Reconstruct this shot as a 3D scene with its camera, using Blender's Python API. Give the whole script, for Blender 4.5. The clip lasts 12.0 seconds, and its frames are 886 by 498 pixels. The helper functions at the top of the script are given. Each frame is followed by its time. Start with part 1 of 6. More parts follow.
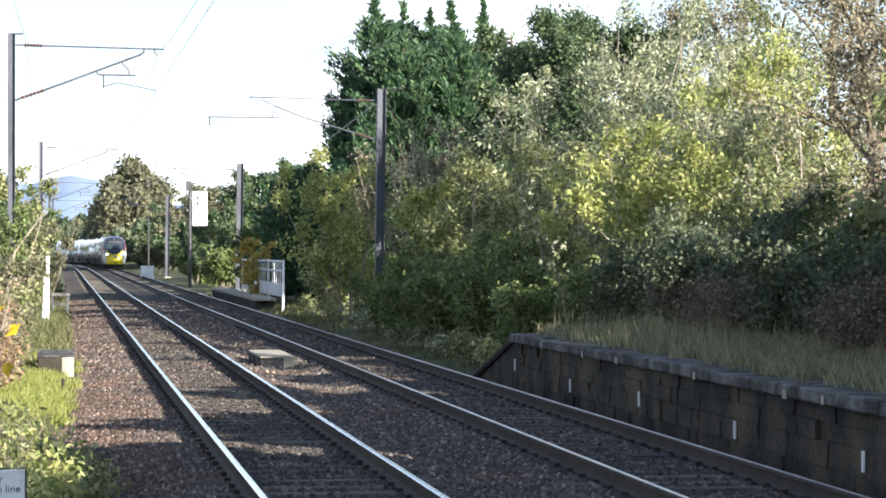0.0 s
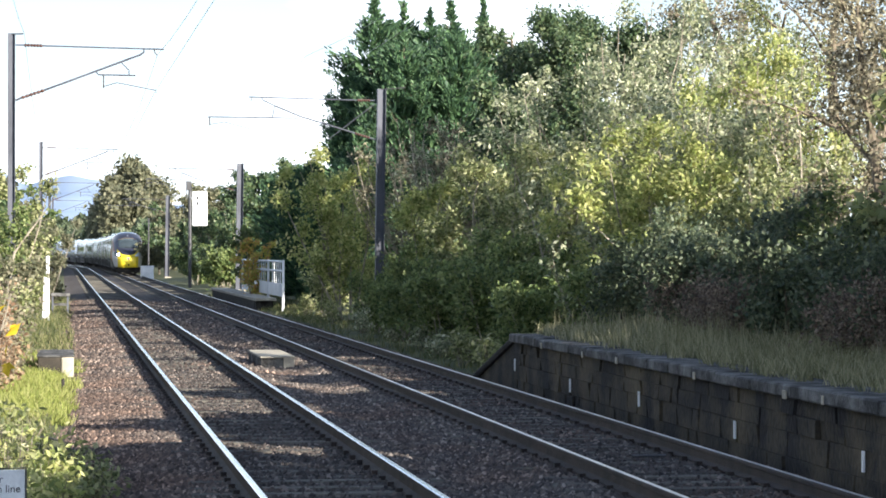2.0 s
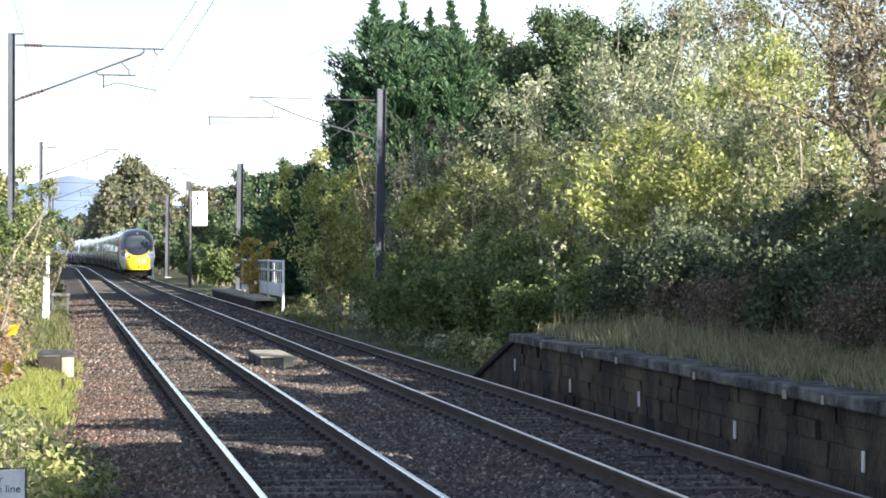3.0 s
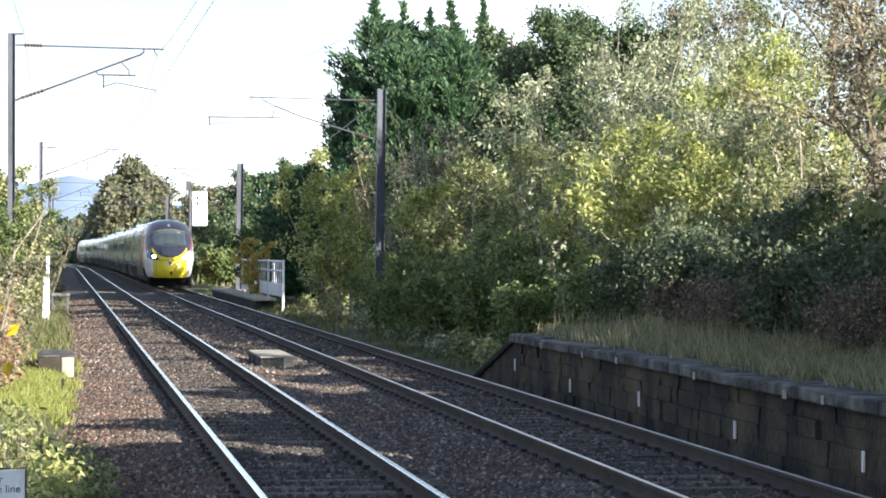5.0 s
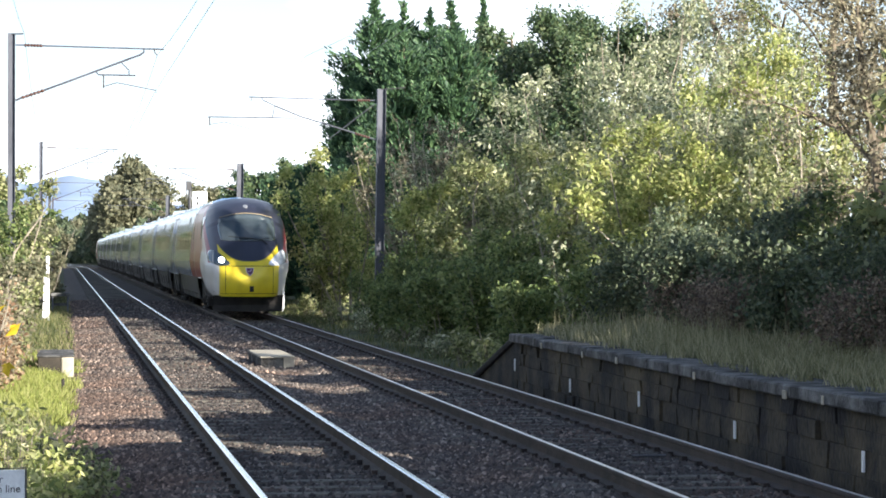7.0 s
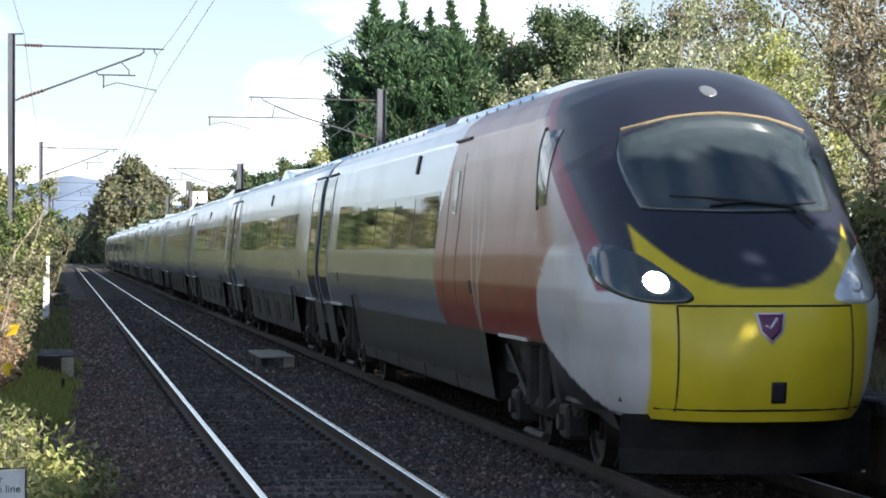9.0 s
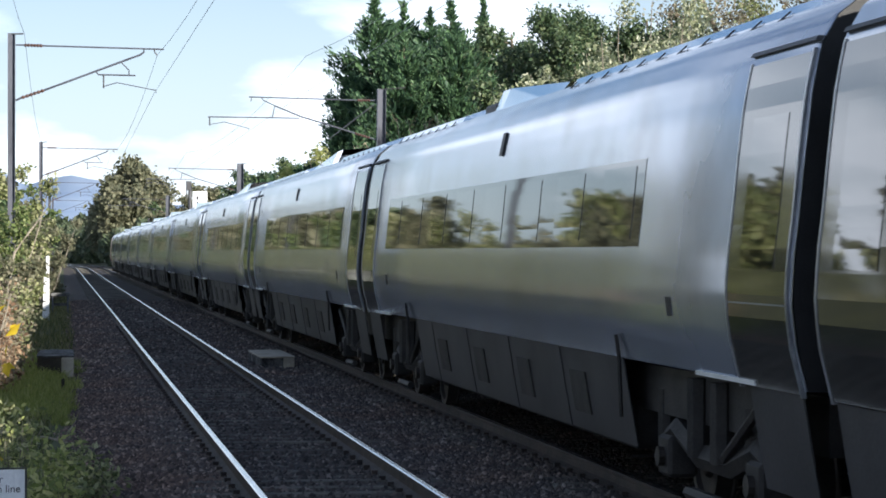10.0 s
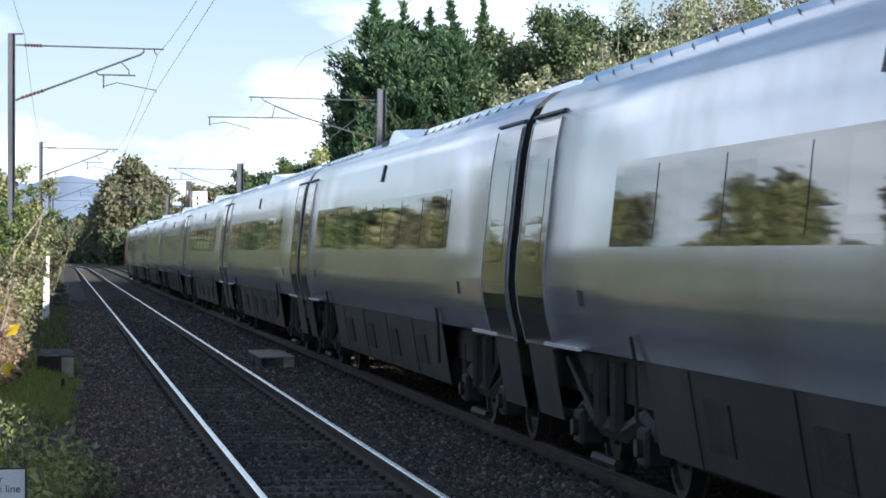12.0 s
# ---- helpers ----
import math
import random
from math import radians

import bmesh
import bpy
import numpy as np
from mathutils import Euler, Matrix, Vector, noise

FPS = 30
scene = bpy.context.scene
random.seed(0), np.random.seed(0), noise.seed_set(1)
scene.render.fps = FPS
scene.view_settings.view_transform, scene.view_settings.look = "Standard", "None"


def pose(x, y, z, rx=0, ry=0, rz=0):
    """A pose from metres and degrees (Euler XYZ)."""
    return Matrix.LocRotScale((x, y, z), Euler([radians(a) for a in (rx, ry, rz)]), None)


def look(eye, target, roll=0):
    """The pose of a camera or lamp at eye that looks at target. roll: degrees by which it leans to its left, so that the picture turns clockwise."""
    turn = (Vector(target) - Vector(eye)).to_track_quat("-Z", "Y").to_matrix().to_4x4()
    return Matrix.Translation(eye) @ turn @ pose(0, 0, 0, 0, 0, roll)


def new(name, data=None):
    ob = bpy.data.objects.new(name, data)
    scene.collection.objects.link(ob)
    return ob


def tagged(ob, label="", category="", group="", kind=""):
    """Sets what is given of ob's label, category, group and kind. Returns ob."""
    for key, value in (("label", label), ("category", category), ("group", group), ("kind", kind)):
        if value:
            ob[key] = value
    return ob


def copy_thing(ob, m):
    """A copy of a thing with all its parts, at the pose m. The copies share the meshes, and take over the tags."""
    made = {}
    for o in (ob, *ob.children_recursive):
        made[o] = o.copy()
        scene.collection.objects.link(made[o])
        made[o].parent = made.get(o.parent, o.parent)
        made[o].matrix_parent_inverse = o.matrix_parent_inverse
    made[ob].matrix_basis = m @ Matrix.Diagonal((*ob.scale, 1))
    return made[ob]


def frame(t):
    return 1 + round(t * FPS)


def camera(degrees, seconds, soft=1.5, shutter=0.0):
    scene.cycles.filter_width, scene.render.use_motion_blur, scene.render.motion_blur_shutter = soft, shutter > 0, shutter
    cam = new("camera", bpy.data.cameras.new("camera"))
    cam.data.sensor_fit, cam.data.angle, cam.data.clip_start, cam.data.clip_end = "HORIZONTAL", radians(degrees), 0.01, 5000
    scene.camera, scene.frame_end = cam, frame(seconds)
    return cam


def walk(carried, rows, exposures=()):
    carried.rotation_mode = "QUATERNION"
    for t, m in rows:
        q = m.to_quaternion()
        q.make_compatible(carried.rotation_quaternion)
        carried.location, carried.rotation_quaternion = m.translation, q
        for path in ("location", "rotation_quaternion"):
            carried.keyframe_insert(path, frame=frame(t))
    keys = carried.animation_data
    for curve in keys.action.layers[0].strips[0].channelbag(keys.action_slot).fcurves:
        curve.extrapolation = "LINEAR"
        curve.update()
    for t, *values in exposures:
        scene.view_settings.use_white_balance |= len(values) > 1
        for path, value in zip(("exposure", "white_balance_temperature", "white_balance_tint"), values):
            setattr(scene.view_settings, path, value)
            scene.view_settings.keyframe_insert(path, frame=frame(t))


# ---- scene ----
from math import sin, cos, pi

# camera on a tripod at the end of the near platform; z = 0 is the top of the rails
EYE_Z = 2.056
cam = camera(19.44, 12.0, soft=1.7, shutter=0.04)
still = pose(0, 0, EYE_Z) @ pose(0, 0, 0, 0, 0, -8.357) @ pose(0, 0, 0, 90.067, 0, 0) @ pose(0, 0, 0, 0, 0, 0.036)
walk(cam, [(0.0, still), (12.0, still)],
     exposures=[(0.0, 1.46, 6030, 10), (7.2, 1.46, 6030, 10), (8.9, 1.12, 6100, 10), (9.5, 0.90, 5900, 10), (12.0, 0.85, 5800, 10)])

# ---- daylight: low autumn sun from beyond the wooded bank, thin broken cloud ----
SUN_EL, SUN_AZ = radians(18.5), radians(147)
TO_SUN = Vector((sin(SUN_AZ) * cos(SUN_EL), cos(SUN_AZ) * cos(SUN_EL), sin(SUN_EL)))
world = bpy.data.worlds.new("sky")
scene.world = world
world.use_nodes = True
wn, wl = world.node_tree.nodes, world.node_tree.links
sky = wn.new("ShaderNodeTexSky")
sky.sky_type = "NISHITA"
sky.sun_disc = False
sky.sun_elevation, sky.sun_rotation = SUN_EL, SUN_AZ
sky.air_density, sky.dust_density, sky.ozone_density = 1.0, 1.2, 1.0
wco = wn.new("ShaderNodeTexCoord")
wmap = wn.new("ShaderNodeMapping")
wmap.inputs["Scale"].default_value = (1.0, 1.0, 2.6)
wnoise = wn.new("ShaderNodeTexNoise")
wnoise.inputs["Scale"].default_value = 5.5
wnoise.inputs["Detail"].default_value = 7
wramp = wn.new("ShaderNodeValToRGB")
wramp.color_ramp.elements[0].position, wramp.color_ramp.elements[1].position = 0.42, 0.62
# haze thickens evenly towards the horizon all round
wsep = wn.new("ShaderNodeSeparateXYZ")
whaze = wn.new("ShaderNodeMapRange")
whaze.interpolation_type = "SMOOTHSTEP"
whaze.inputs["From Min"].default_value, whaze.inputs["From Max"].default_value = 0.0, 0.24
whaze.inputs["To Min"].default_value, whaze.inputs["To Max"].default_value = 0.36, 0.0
# cloud is densest low down
wthin = wn.new("ShaderNodeMapRange")
wthin.inputs["From Min"].default_value, wthin.inputs["From Max"].default_value = 0.05, 0.6
wthin.inputs["To Min"].default_value, wthin.inputs["To Max"].default_value = 1.0, 0.12
wlow = wn.new("ShaderNodeMath")
wlow.operation = "MULTIPLY"
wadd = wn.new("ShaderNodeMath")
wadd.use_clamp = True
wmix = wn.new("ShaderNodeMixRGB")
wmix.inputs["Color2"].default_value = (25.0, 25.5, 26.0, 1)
wgain = wn.new("ShaderNodeMixRGB")
wgain.blend_type = "MULTIPLY"
wgain.inputs["Fac"].default_value = 1.0
wgain.inputs["Color2"].default_value = (0.82, 1.05, 1.3, 1)
wl.new(wco.outputs["Generated"], wmap.inputs["Vector"])
wl.new(wmap.outputs["Vector"], wnoise.inputs["Vector"])
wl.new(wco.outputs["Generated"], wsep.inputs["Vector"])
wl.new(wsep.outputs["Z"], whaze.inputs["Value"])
wl.new(wnoise.outputs["Fac"], wramp.inputs["Fac"])
wl.new(wsep.outputs["Z"], wthin.inputs["Value"])
wl.new(wramp.outputs["Color"], wlow.inputs[0])
wl.new(wthin.outputs["Result"], wlow.inputs[1])
wl.new(wlow.outputs[0], wadd.inputs[0])
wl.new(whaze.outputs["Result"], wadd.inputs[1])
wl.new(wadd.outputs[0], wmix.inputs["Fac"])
wl.new(sky.outputs["Color"], wgain.inputs["Color1"])
wl.new(wgain.outputs["Color"], wmix.inputs["Color1"])
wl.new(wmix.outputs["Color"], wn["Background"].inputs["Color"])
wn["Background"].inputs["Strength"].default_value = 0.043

sun = new("sun", bpy.data.lights.new("sun", "SUN"))
sun.data.energy, sun.data.angle, sun.data.color = 5.0, radians(0.6), (1.0, 0.89, 0.72)
sun.matrix_world = look((40, -20, 30), Vector((40, -20, 30)) - TO_SUN)


# ---- materials ----
def material(name, dark, light, rough=0.8, metal=0.0, scale=3.0, fine=60.0, bump=0.3, spec=0.5, streak=(1, 1, 1), coat=0.0, placed=False, span=(0.32, 0.68)):
    """Two-scale mottled surface: broad stains and fine grain, with relief from the grain."""
    m = bpy.data.materials.new(name)
    m.use_nodes = True
    n, l = m.node_tree.nodes, m.node_tree.links
    b = n["Principled BSDF"]
    co = n.new("ShaderNodeTexCoord")
    mp = n.new("ShaderNodeMapping")
    mp.inputs["Scale"].default_value = streak
    l.new(n.new("ShaderNodeNewGeometry").outputs["Position"] if placed else co.outputs["Object"], mp.inputs["Vector"])
    big, small = n.new("ShaderNodeTexNoise"), n.new("ShaderNodeTexNoise")
    big.inputs["Scale"].default_value, big.inputs["Detail"].default_value = scale, 5
    small.inputs["Scale"].default_value, small.inputs["Detail"].default_value = fine, 3
    l.new(mp.outputs["Vector"], big.inputs["Vector"])
    l.new(mp.outputs["Vector"], small.inputs["Vector"])
    ramp = n.new("ShaderNodeValToRGB")
    ramp.color_ramp.elements[0].position, ramp.color_ramp.elements[1].position = span
    ramp.color_ramp.elements[0].color, ramp.color_ramp.elements[1].color = (*dark, 1), (*light, 1)
    mixf = n.new("ShaderNodeMath")
    mixf.operation = "MULTIPLY_ADD"
    mixf.inputs[1].default_value, mixf.inputs[2].default_value = 0.35, -0.175
    add = n.new("ShaderNodeMath")
    add.operation = "ADD"
    l.new(small.outputs["Fac"], mixf.inputs[0])
    l.new(big.outputs["Fac"], add.inputs[0])
    l.new(mixf.outputs[0], add.inputs[1])
    l.new(add.outputs[0], ramp.inputs["Fac"])
    l.new(ramp.outputs["Color"], b.inputs["Base Color"])
    b.inputs["Roughness"].default_value, b.inputs["Metallic"].default_value = rough, metal
    b.inputs["Specular IOR Level"].default_value = spec
    b.inputs["Coat Weight"].default_value = coat
    if bump:
        bp = n.new("ShaderNodeBump")
        bp.inputs["Strength"].default_value, bp.inputs["Distance"].default_value = bump, 0.02
        l.new(small.outputs["Fac"], bp.inputs["Height"])
        l.new(bp.outputs["Normal"], b.inputs["Normal"])
    return m


def pieces_material(name, colours, rough=0.85, through_light=0.0, spec=0.3):
    """Colour picked at random for every loose piece (leaf, blade, stone)."""
    m = bpy.data.materials.new(name)
    m.use_nodes = True
    n, l = m.node_tree.nodes, m.node_tree.links
    b = n["Principled BSDF"]
    geo = n.new("ShaderNodeNewGeometry")
    ramp = n.new("ShaderNodeValToRGB")
    el = ramp.color_ramp.elements
    while len(el) < len(colours):
        el.new(0.5)
    for i, c in enumerate(colours):
        el[i].position = i / (len(colours) - 1)
        el[i].color = (*c, 1)
    l.new(geo.outputs["Random Per Island"], ramp.inputs["Fac"])
    l.new(ramp.outputs["Color"], b.inputs["Base Color"])
    b.inputs["Roughness"].default_value = rough
    b.inputs["Specular IOR Level"].default_value = spec
    if through_light:
        tr = n.new("ShaderNodeBsdfTranslucent")
        mix = n.new("ShaderNodeMixShader")
        mix.inputs["Fac"].default_value = through_light
        l.new(ramp.outputs["Color"], tr.inputs["Color"])
        l.new(b.outputs["BSDF"], mix.inputs[1])
        l.new(tr.outputs["BSDF"], mix.inputs[2])
        l.new(mix.outputs["Shader"], n["Material Output"].inputs["Surface"])
    return m


def glow(name, colour, strength):
    m = bpy.data.materials.new(name)
    m.use_nodes = True
    b = m.node_tree.nodes["Principled BSDF"]
    b.inputs["Base Color"].default_value = (*colour, 1)
    b.inputs["Emission Color"].default_value = (*colour, 1)
    b.inputs["Emission Strength"].default_value = strength
    return m


M_EARTH = material("earth_and_grass", (0.035, 0.045, 0.014), (0.10, 0.11, 0.035), 0.95, scale=0.6, fine=14, bump=0.6)
M_BALLAST = material("ballast_dirt", (0.034, 0.030, 0.029), (0.082, 0.070, 0.064), 0.95, scale=1.2, fine=22, bump=0.9)
M_STONE = pieces_material("ballast_stones", [(0.042, 0.036, 0.035), (0.105, 0.088, 0.080), (0.185, 0.152, 0.132), (0.060, 0.056, 0.056), (0.40, 0.335, 0.29)], 0.9)


def rust_drifts(m):
    """Rusty brown drifts over the stones, strongest on the cess beside the near track."""
    n, l = m.node_tree.nodes, m.node_tree.links
    b = n["Principled BSDF"]
    ramp = b.inputs["Base Color"].links[0].from_socket
    geo, nz, sep = n.new("ShaderNodeNewGeometry"), n.new("ShaderNodeTexNoise"), n.new("ShaderNodeSeparateXYZ")
    nz.inputs["Scale"].default_value, nz.inputs["Detail"].default_value = 0.55, 4
    l.new(geo.outputs["Position"], nz.inputs["Vector"])
    l.new(geo.outputs["Position"], sep.inputs["Vector"])
    near, tot, mix = n.new("ShaderNodeMapRange"), n.new("ShaderNodeMath"), n.new("ShaderNodeMixRGB")
    near.inputs["From Min"].default_value, near.inputs["From Max"].default_value = 2.0, 0.6
    near.inputs["To Min"].default_value, near.inputs["To Max"].default_value = -0.1, 0.45
    spread = n.new("ShaderNodeMapRange")
    spread.inputs["From Min"].default_value, spread.inputs["From Max"].default_value = 0.45, 0.70
    tot.use_clamp = True
    l.new(sep.outputs["X"], near.inputs["Value"])
    l.new(nz.outputs["Fac"], spread.inputs["Value"])
    l.new(near.outputs["Result"], tot.inputs[0])
    l.new(spread.outputs["Result"], tot.inputs[1])
    mix.blend_type = "MULTIPLY"
    mix.inputs["Color2"].default_value = (1.12, 0.93, 0.83, 1)
    l.new(tot.outputs[0], mix.inputs["Fac"])
    l.new(ramp, mix.inputs["Color1"])
    # oily grime, and shade put into the colour, between the rails of both tracks
    out = mix.outputs["Color"]
    for centre in (2.421, 5.911):
        off, dist, grime_shade, oil_shade = n.new("ShaderNodeMath"), n.new("ShaderNodeMath"), n.new("ShaderNodeMapRange"), n.new("ShaderNodeMixRGB")
        off.operation, dist.operation = "SUBTRACT", "ABSOLUTE"
        off.inputs[1].default_value = centre
        grime_shade.inputs["From Min"].default_value, grime_shade.inputs["From Max"].default_value = 1.05, 0.55
        grime_shade.inputs["To Min"].default_value, grime_shade.inputs["To Max"].default_value = 0.0, 0.55
        oil_shade.blend_type = "MULTIPLY"
        oil_shade.inputs["Color2"].default_value = (0.38, 0.37, 0.38, 1)
        l.new(sep.outputs["X"], off.inputs[0])
        l.new(off.outputs[0], dist.inputs[0])
        l.new(dist.outputs[0], grime_shade.inputs["Value"])
        l.new(grime_shade.outputs["Result"], oil_shade.inputs["Fac"])
        l.new(out, oil_shade.inputs["Color1"])
        out = oil_shade.outputs["Color"]
    l.new(out, b.inputs["Base Color"])


rust_drifts(M_STONE)
rust_drifts(M_BALLAST)
M_RAIL = material("rusty_rail", (0.024, 0.019, 0.018), (0.06, 0.044, 0.038), 0.75, 0.3, 4, 50)
M_RAILTOP = material("polished_steel", (0.55, 0.56, 0.58), (0.75, 0.76, 0.78), 0.22, 1.0, 2, 80, 0.02)
M_RAILTOP2 = material("worn_steel", (0.46, 0.45, 0.45), (0.64, 0.63, 0.63), 0.30, 1.0, 2, 80, 0.04)
M_SLEEPER = material("weathered_concrete", (0.045, 0.04, 0.034), (0.16, 0.145, 0.12), 0.9, 0, 1.3, 30, 0.5, placed=True)
M_CONCRETE = material("pale_concrete", (0.30, 0.27, 0.22), (0.52, 0.47, 0.38), 0.9, 0, 3, 40, 0.3)
M_WALL = material("sooty_sandstone", (0.012, 0.011, 0.012), (0.125, 0.10, 0.06), 0.95, 0, 0.95, 17, 1.0, streak=(1, 1, 0.7), placed=True, span=(0.40, 0.76))
M_MORTAR = material("dark_mortar", (0.016, 0.015, 0.014), (0.05, 0.045, 0.038), 0.95, 0, 3, 40, 0.6)
M_COPING = material("grey_coping_slab", (0.030, 0.029, 0.029), (0.25, 0.245, 0.24), 0.9, 0, 2.6, 24, 0.7, streak=(1.6, 1.0, 1), placed=True, span=(0.40, 0.82))
# concrete of the chamber front, with its shade put into the dark colour
M_SLAB = material("shade_dark_concrete", (0.018, 0.015, 0.012), (0.055, 0.045, 0.035), 0.9, 0, 2.5, 40, 0.4)
M_WHITE = material("white_paint", (0.62, 0.63, 0.66), (0.82, 0.83, 0.85), 0.55, 0, 2, 60, 0.1)
M_GALV = material("galvanised_steel", (0.052, 0.056, 0.074), (0.115, 0.122, 0.152), 0.6, 0.2, 2, 50, 0.1, streak=(1, 1, 0.15))
M_DARKSTEEL = material("dark_painted_steel", (0.045, 0.045, 0.05), (0.10, 0.10, 0.11), 0.6, 0.3, 2, 40, 0.15)
M_INSUL = material("brown_insulator", (0.06, 0.035, 0.03), (0.12, 0.07, 0.06), 0.3, 0, 4, 40, 0.1)
M_WIRE = material("copper_wire", (0.16, 0.18, 0.18), (0.26, 0.28, 0.28), 0.5, 0.6, 2, 40, 0.0)
M_BARK = material("grey_bark", (0.07, 0.055, 0.04), (0.22, 0.18, 0.13), 0.95, 0, 3, 30, 0.7, streak=(1, 1, 0.25))
M_TWIG = material("pale_twig", (0.17, 0.145, 0.11), (0.40, 0.355, 0.285), 0.9, 0, 3, 30, 0.3)
# the blue of distance haze is mixed into the hill colour
M_HILL = material("haze_blue_hillside", (0.24, 0.32, 0.47), (0.34, 0.42, 0.56), 1.0, 0, 0.004, 0.02, 0.0, spec=0.0)
M_LEAF_GREEN = pieces_material("green_leaves", [(0.055, 0.09, 0.034), (0.135, 0.19, 0.065), (0.23, 0.285, 0.10), (0.33, 0.36, 0.15)], 0.5, 0.42, 0.45)
M_LEAF_YELLOW = pieces_material("yellowing_leaves", [(0.17, 0.22, 0.07), (0.33, 0.375, 0.12), (0.49, 0.51, 0.19), (0.66, 0.63, 0.30)], 0.5, 0.48, 0.45)
M_LEAF_OLIVE = pieces_material("olive_leaves", [(0.105, 0.13, 0.058), (0.23, 0.265, 0.11), (0.38, 0.40, 0.18), (0.56, 0.54, 0.33)], 0.5, 0.48, 0.45)
M_LEAF_BROWN = pieces_material("brown_autumn_leaves", [(0.10, 0.085, 0.06), (0.19, 0.165, 0.11), (0.29, 0.26, 0.17), (0.42, 0.39, 0.29)], 0.6, 0.4)
M_LEAF_DARK = pieces_material("dark_broadleaf_leaves", [(0.026, 0.05, 0.031), (0.064, 0.105, 0.05), (0.105, 0.155, 0.07), (0.17, 0.20, 0.10)], 0.45, 0.3, 0.45)
M_LEAF_HEDGE = pieces_material("hedge_leaves", [(0.045, 0.062, 0.04), (0.085, 0.115, 0.066), (0.13, 0.165, 0.09), (0.20, 0.22, 0.13)], 0.5, 0.32, 0.45)
M_LEAF_SILVER = pieces_material("pale_willow_leaves", [(0.10, 0.13, 0.075), (0.25, 0.285, 0.16), (0.44, 0.455, 0.28), (0.68, 0.67, 0.50)], 0.45, 0.48, 0.5)
M_LEAF_OAK = pieces_material("dull_oak_leaves", [(0.08, 0.09, 0.056), (0.145, 0.15, 0.092), (0.20, 0.20, 0.125), (0.27, 0.255, 0.165)], 0.65, 0.35)
M_LEAF_ORANGE = pieces_material("orange_leaves", [(0.38, 0.42, 0.10), (0.60, 0.56, 0.14), (0.70, 0.52, 0.16), (0.66, 0.34, 0.13)], 0.55, 0.5)
M_DRYGRASS = pieces_material("dry_grass_blades", [(0.13, 0.14, 0.07), (0.24, 0.235, 0.125), (0.35, 0.325, 0.19), (0.52, 0.47, 0.32)], 0.7, 0.4)
M_CONIFER = pieces_material("conifer_sprays", [(0.022, 0.048, 0.034), (0.05, 0.10, 0.054), (0.085, 0.16, 0.075), (0.135, 0.225, 0.10)], 0.55, 0.25, 0.4)
M_GRASS = pieces_material("grass_blades", [(0.05, 0.07, 0.024), (0.105, 0.125, 0.042), (0.18, 0.18, 0.075), (0.29, 0.27, 0.15)], 0.7, 0.35)
M_LAWN = pieces_material("bright_grass_blades", [(0.17, 0.21, 0.05), (0.26, 0.30, 0.07), (0.35, 0.37, 0.11), (0.42, 0.41, 0.18)], 0.7, 0.4)
M_BRACKEN = pieces_material("dead_bracken", [(0.085, 0.062, 0.052), (0.15, 0.11, 0.088), (0.24, 0.185, 0.14), (0.38, 0.30, 0.22)], 0.75, 0.3, 0.4)
M_BRACKEN_TAN = pieces_material("tan_bracken", [(0.12, 0.07, 0.045), (0.24, 0.15, 0.09), (0.38, 0.26, 0.16), (0.52, 0.41, 0.28)], 0.8, 0.35)
M_YELLOWLEAF = pieces_material("bright_yellow_leaves", [(0.55, 0.40, 0.02), (0.75, 0.55, 0.04)], 0.5, 0.45)


# ---- mesh helpers ----
def fast_mesh(name, verts, faces, smooth=False):
    me = bpy.data.meshes.new(name)
    verts, faces = np.asarray(verts, dtype=np.float32), np.asarray(faces, dtype=np.int32)
    k = faces.shape[1]
    me.vertices.add(len(verts))
    me.vertices.foreach_set("co", verts.ravel())
    me.loops.add(faces.size)
    me.loops.foreach_set("vertex_index", faces.ravel())
    me.polygons.add(len(faces))
    me.polygons.foreach_set("loop_start", np.arange(0, faces.size, k, dtype=np.int32))
    if smooth:
        me.polygons.foreach_set("use_smooth", np.ones(len(faces), dtype=bool))
    me.update(calc_edges=True)
    return me


def part(name, bm, mat, parent=None, label="", smooth=False):
    """Links a bmesh (or a mesh) as one mesh object under its thing."""
    if isinstance(bm, bmesh.types.BMesh):
        me = bpy.data.meshes.new(name)
        if smooth:
            for f in bm.faces:
                f.smooth = True
        bm.to_mesh(me)
        bm.free()
    else:
        me = bm
    if mat and not me.materials:
        me.materials.append(mat)
    ob = new(name, me)
    if parent:
        ob.parent = parent
    if label:
        tagged(ob, label)
    return ob


def thing(name, m, label, category, group="", kind=""):
    ob = new(name)
    ob.empty_display_size = 0.2
    ob.matrix_world = m
    return tagged(ob, label, category, group, kind)


def box(bm, lo, hi, bevel=0.0):
    x0, y0, z0 = lo
    x1, y1, z1 = hi
    vs = [bm.verts.new(c) for c in ((x0, y0, z0), (x1, y0, z0), (x1, y1, z0), (x0, y1, z0), (x0, y0, z1), (x1, y0, z1), (x1, y1, z1), (x0, y1, z1))]
    fs = [bm.faces.new([vs[i] for i in q]) for q in ((3, 2, 1, 0), (4, 5, 6, 7), (0, 1, 5, 4), (1, 2, 6, 5), (2, 3, 7, 6), (3, 0, 4, 7))]
    if bevel:
        bmesh.ops.bevel(bm, geom=list({e for f in fs for e in f.edges}), offset=bevel, segments=1, affect="EDGES")
    return bm


def boxed(lo, hi, bevel=0.0):
    return box(bmesh.new(), lo, hi, bevel)


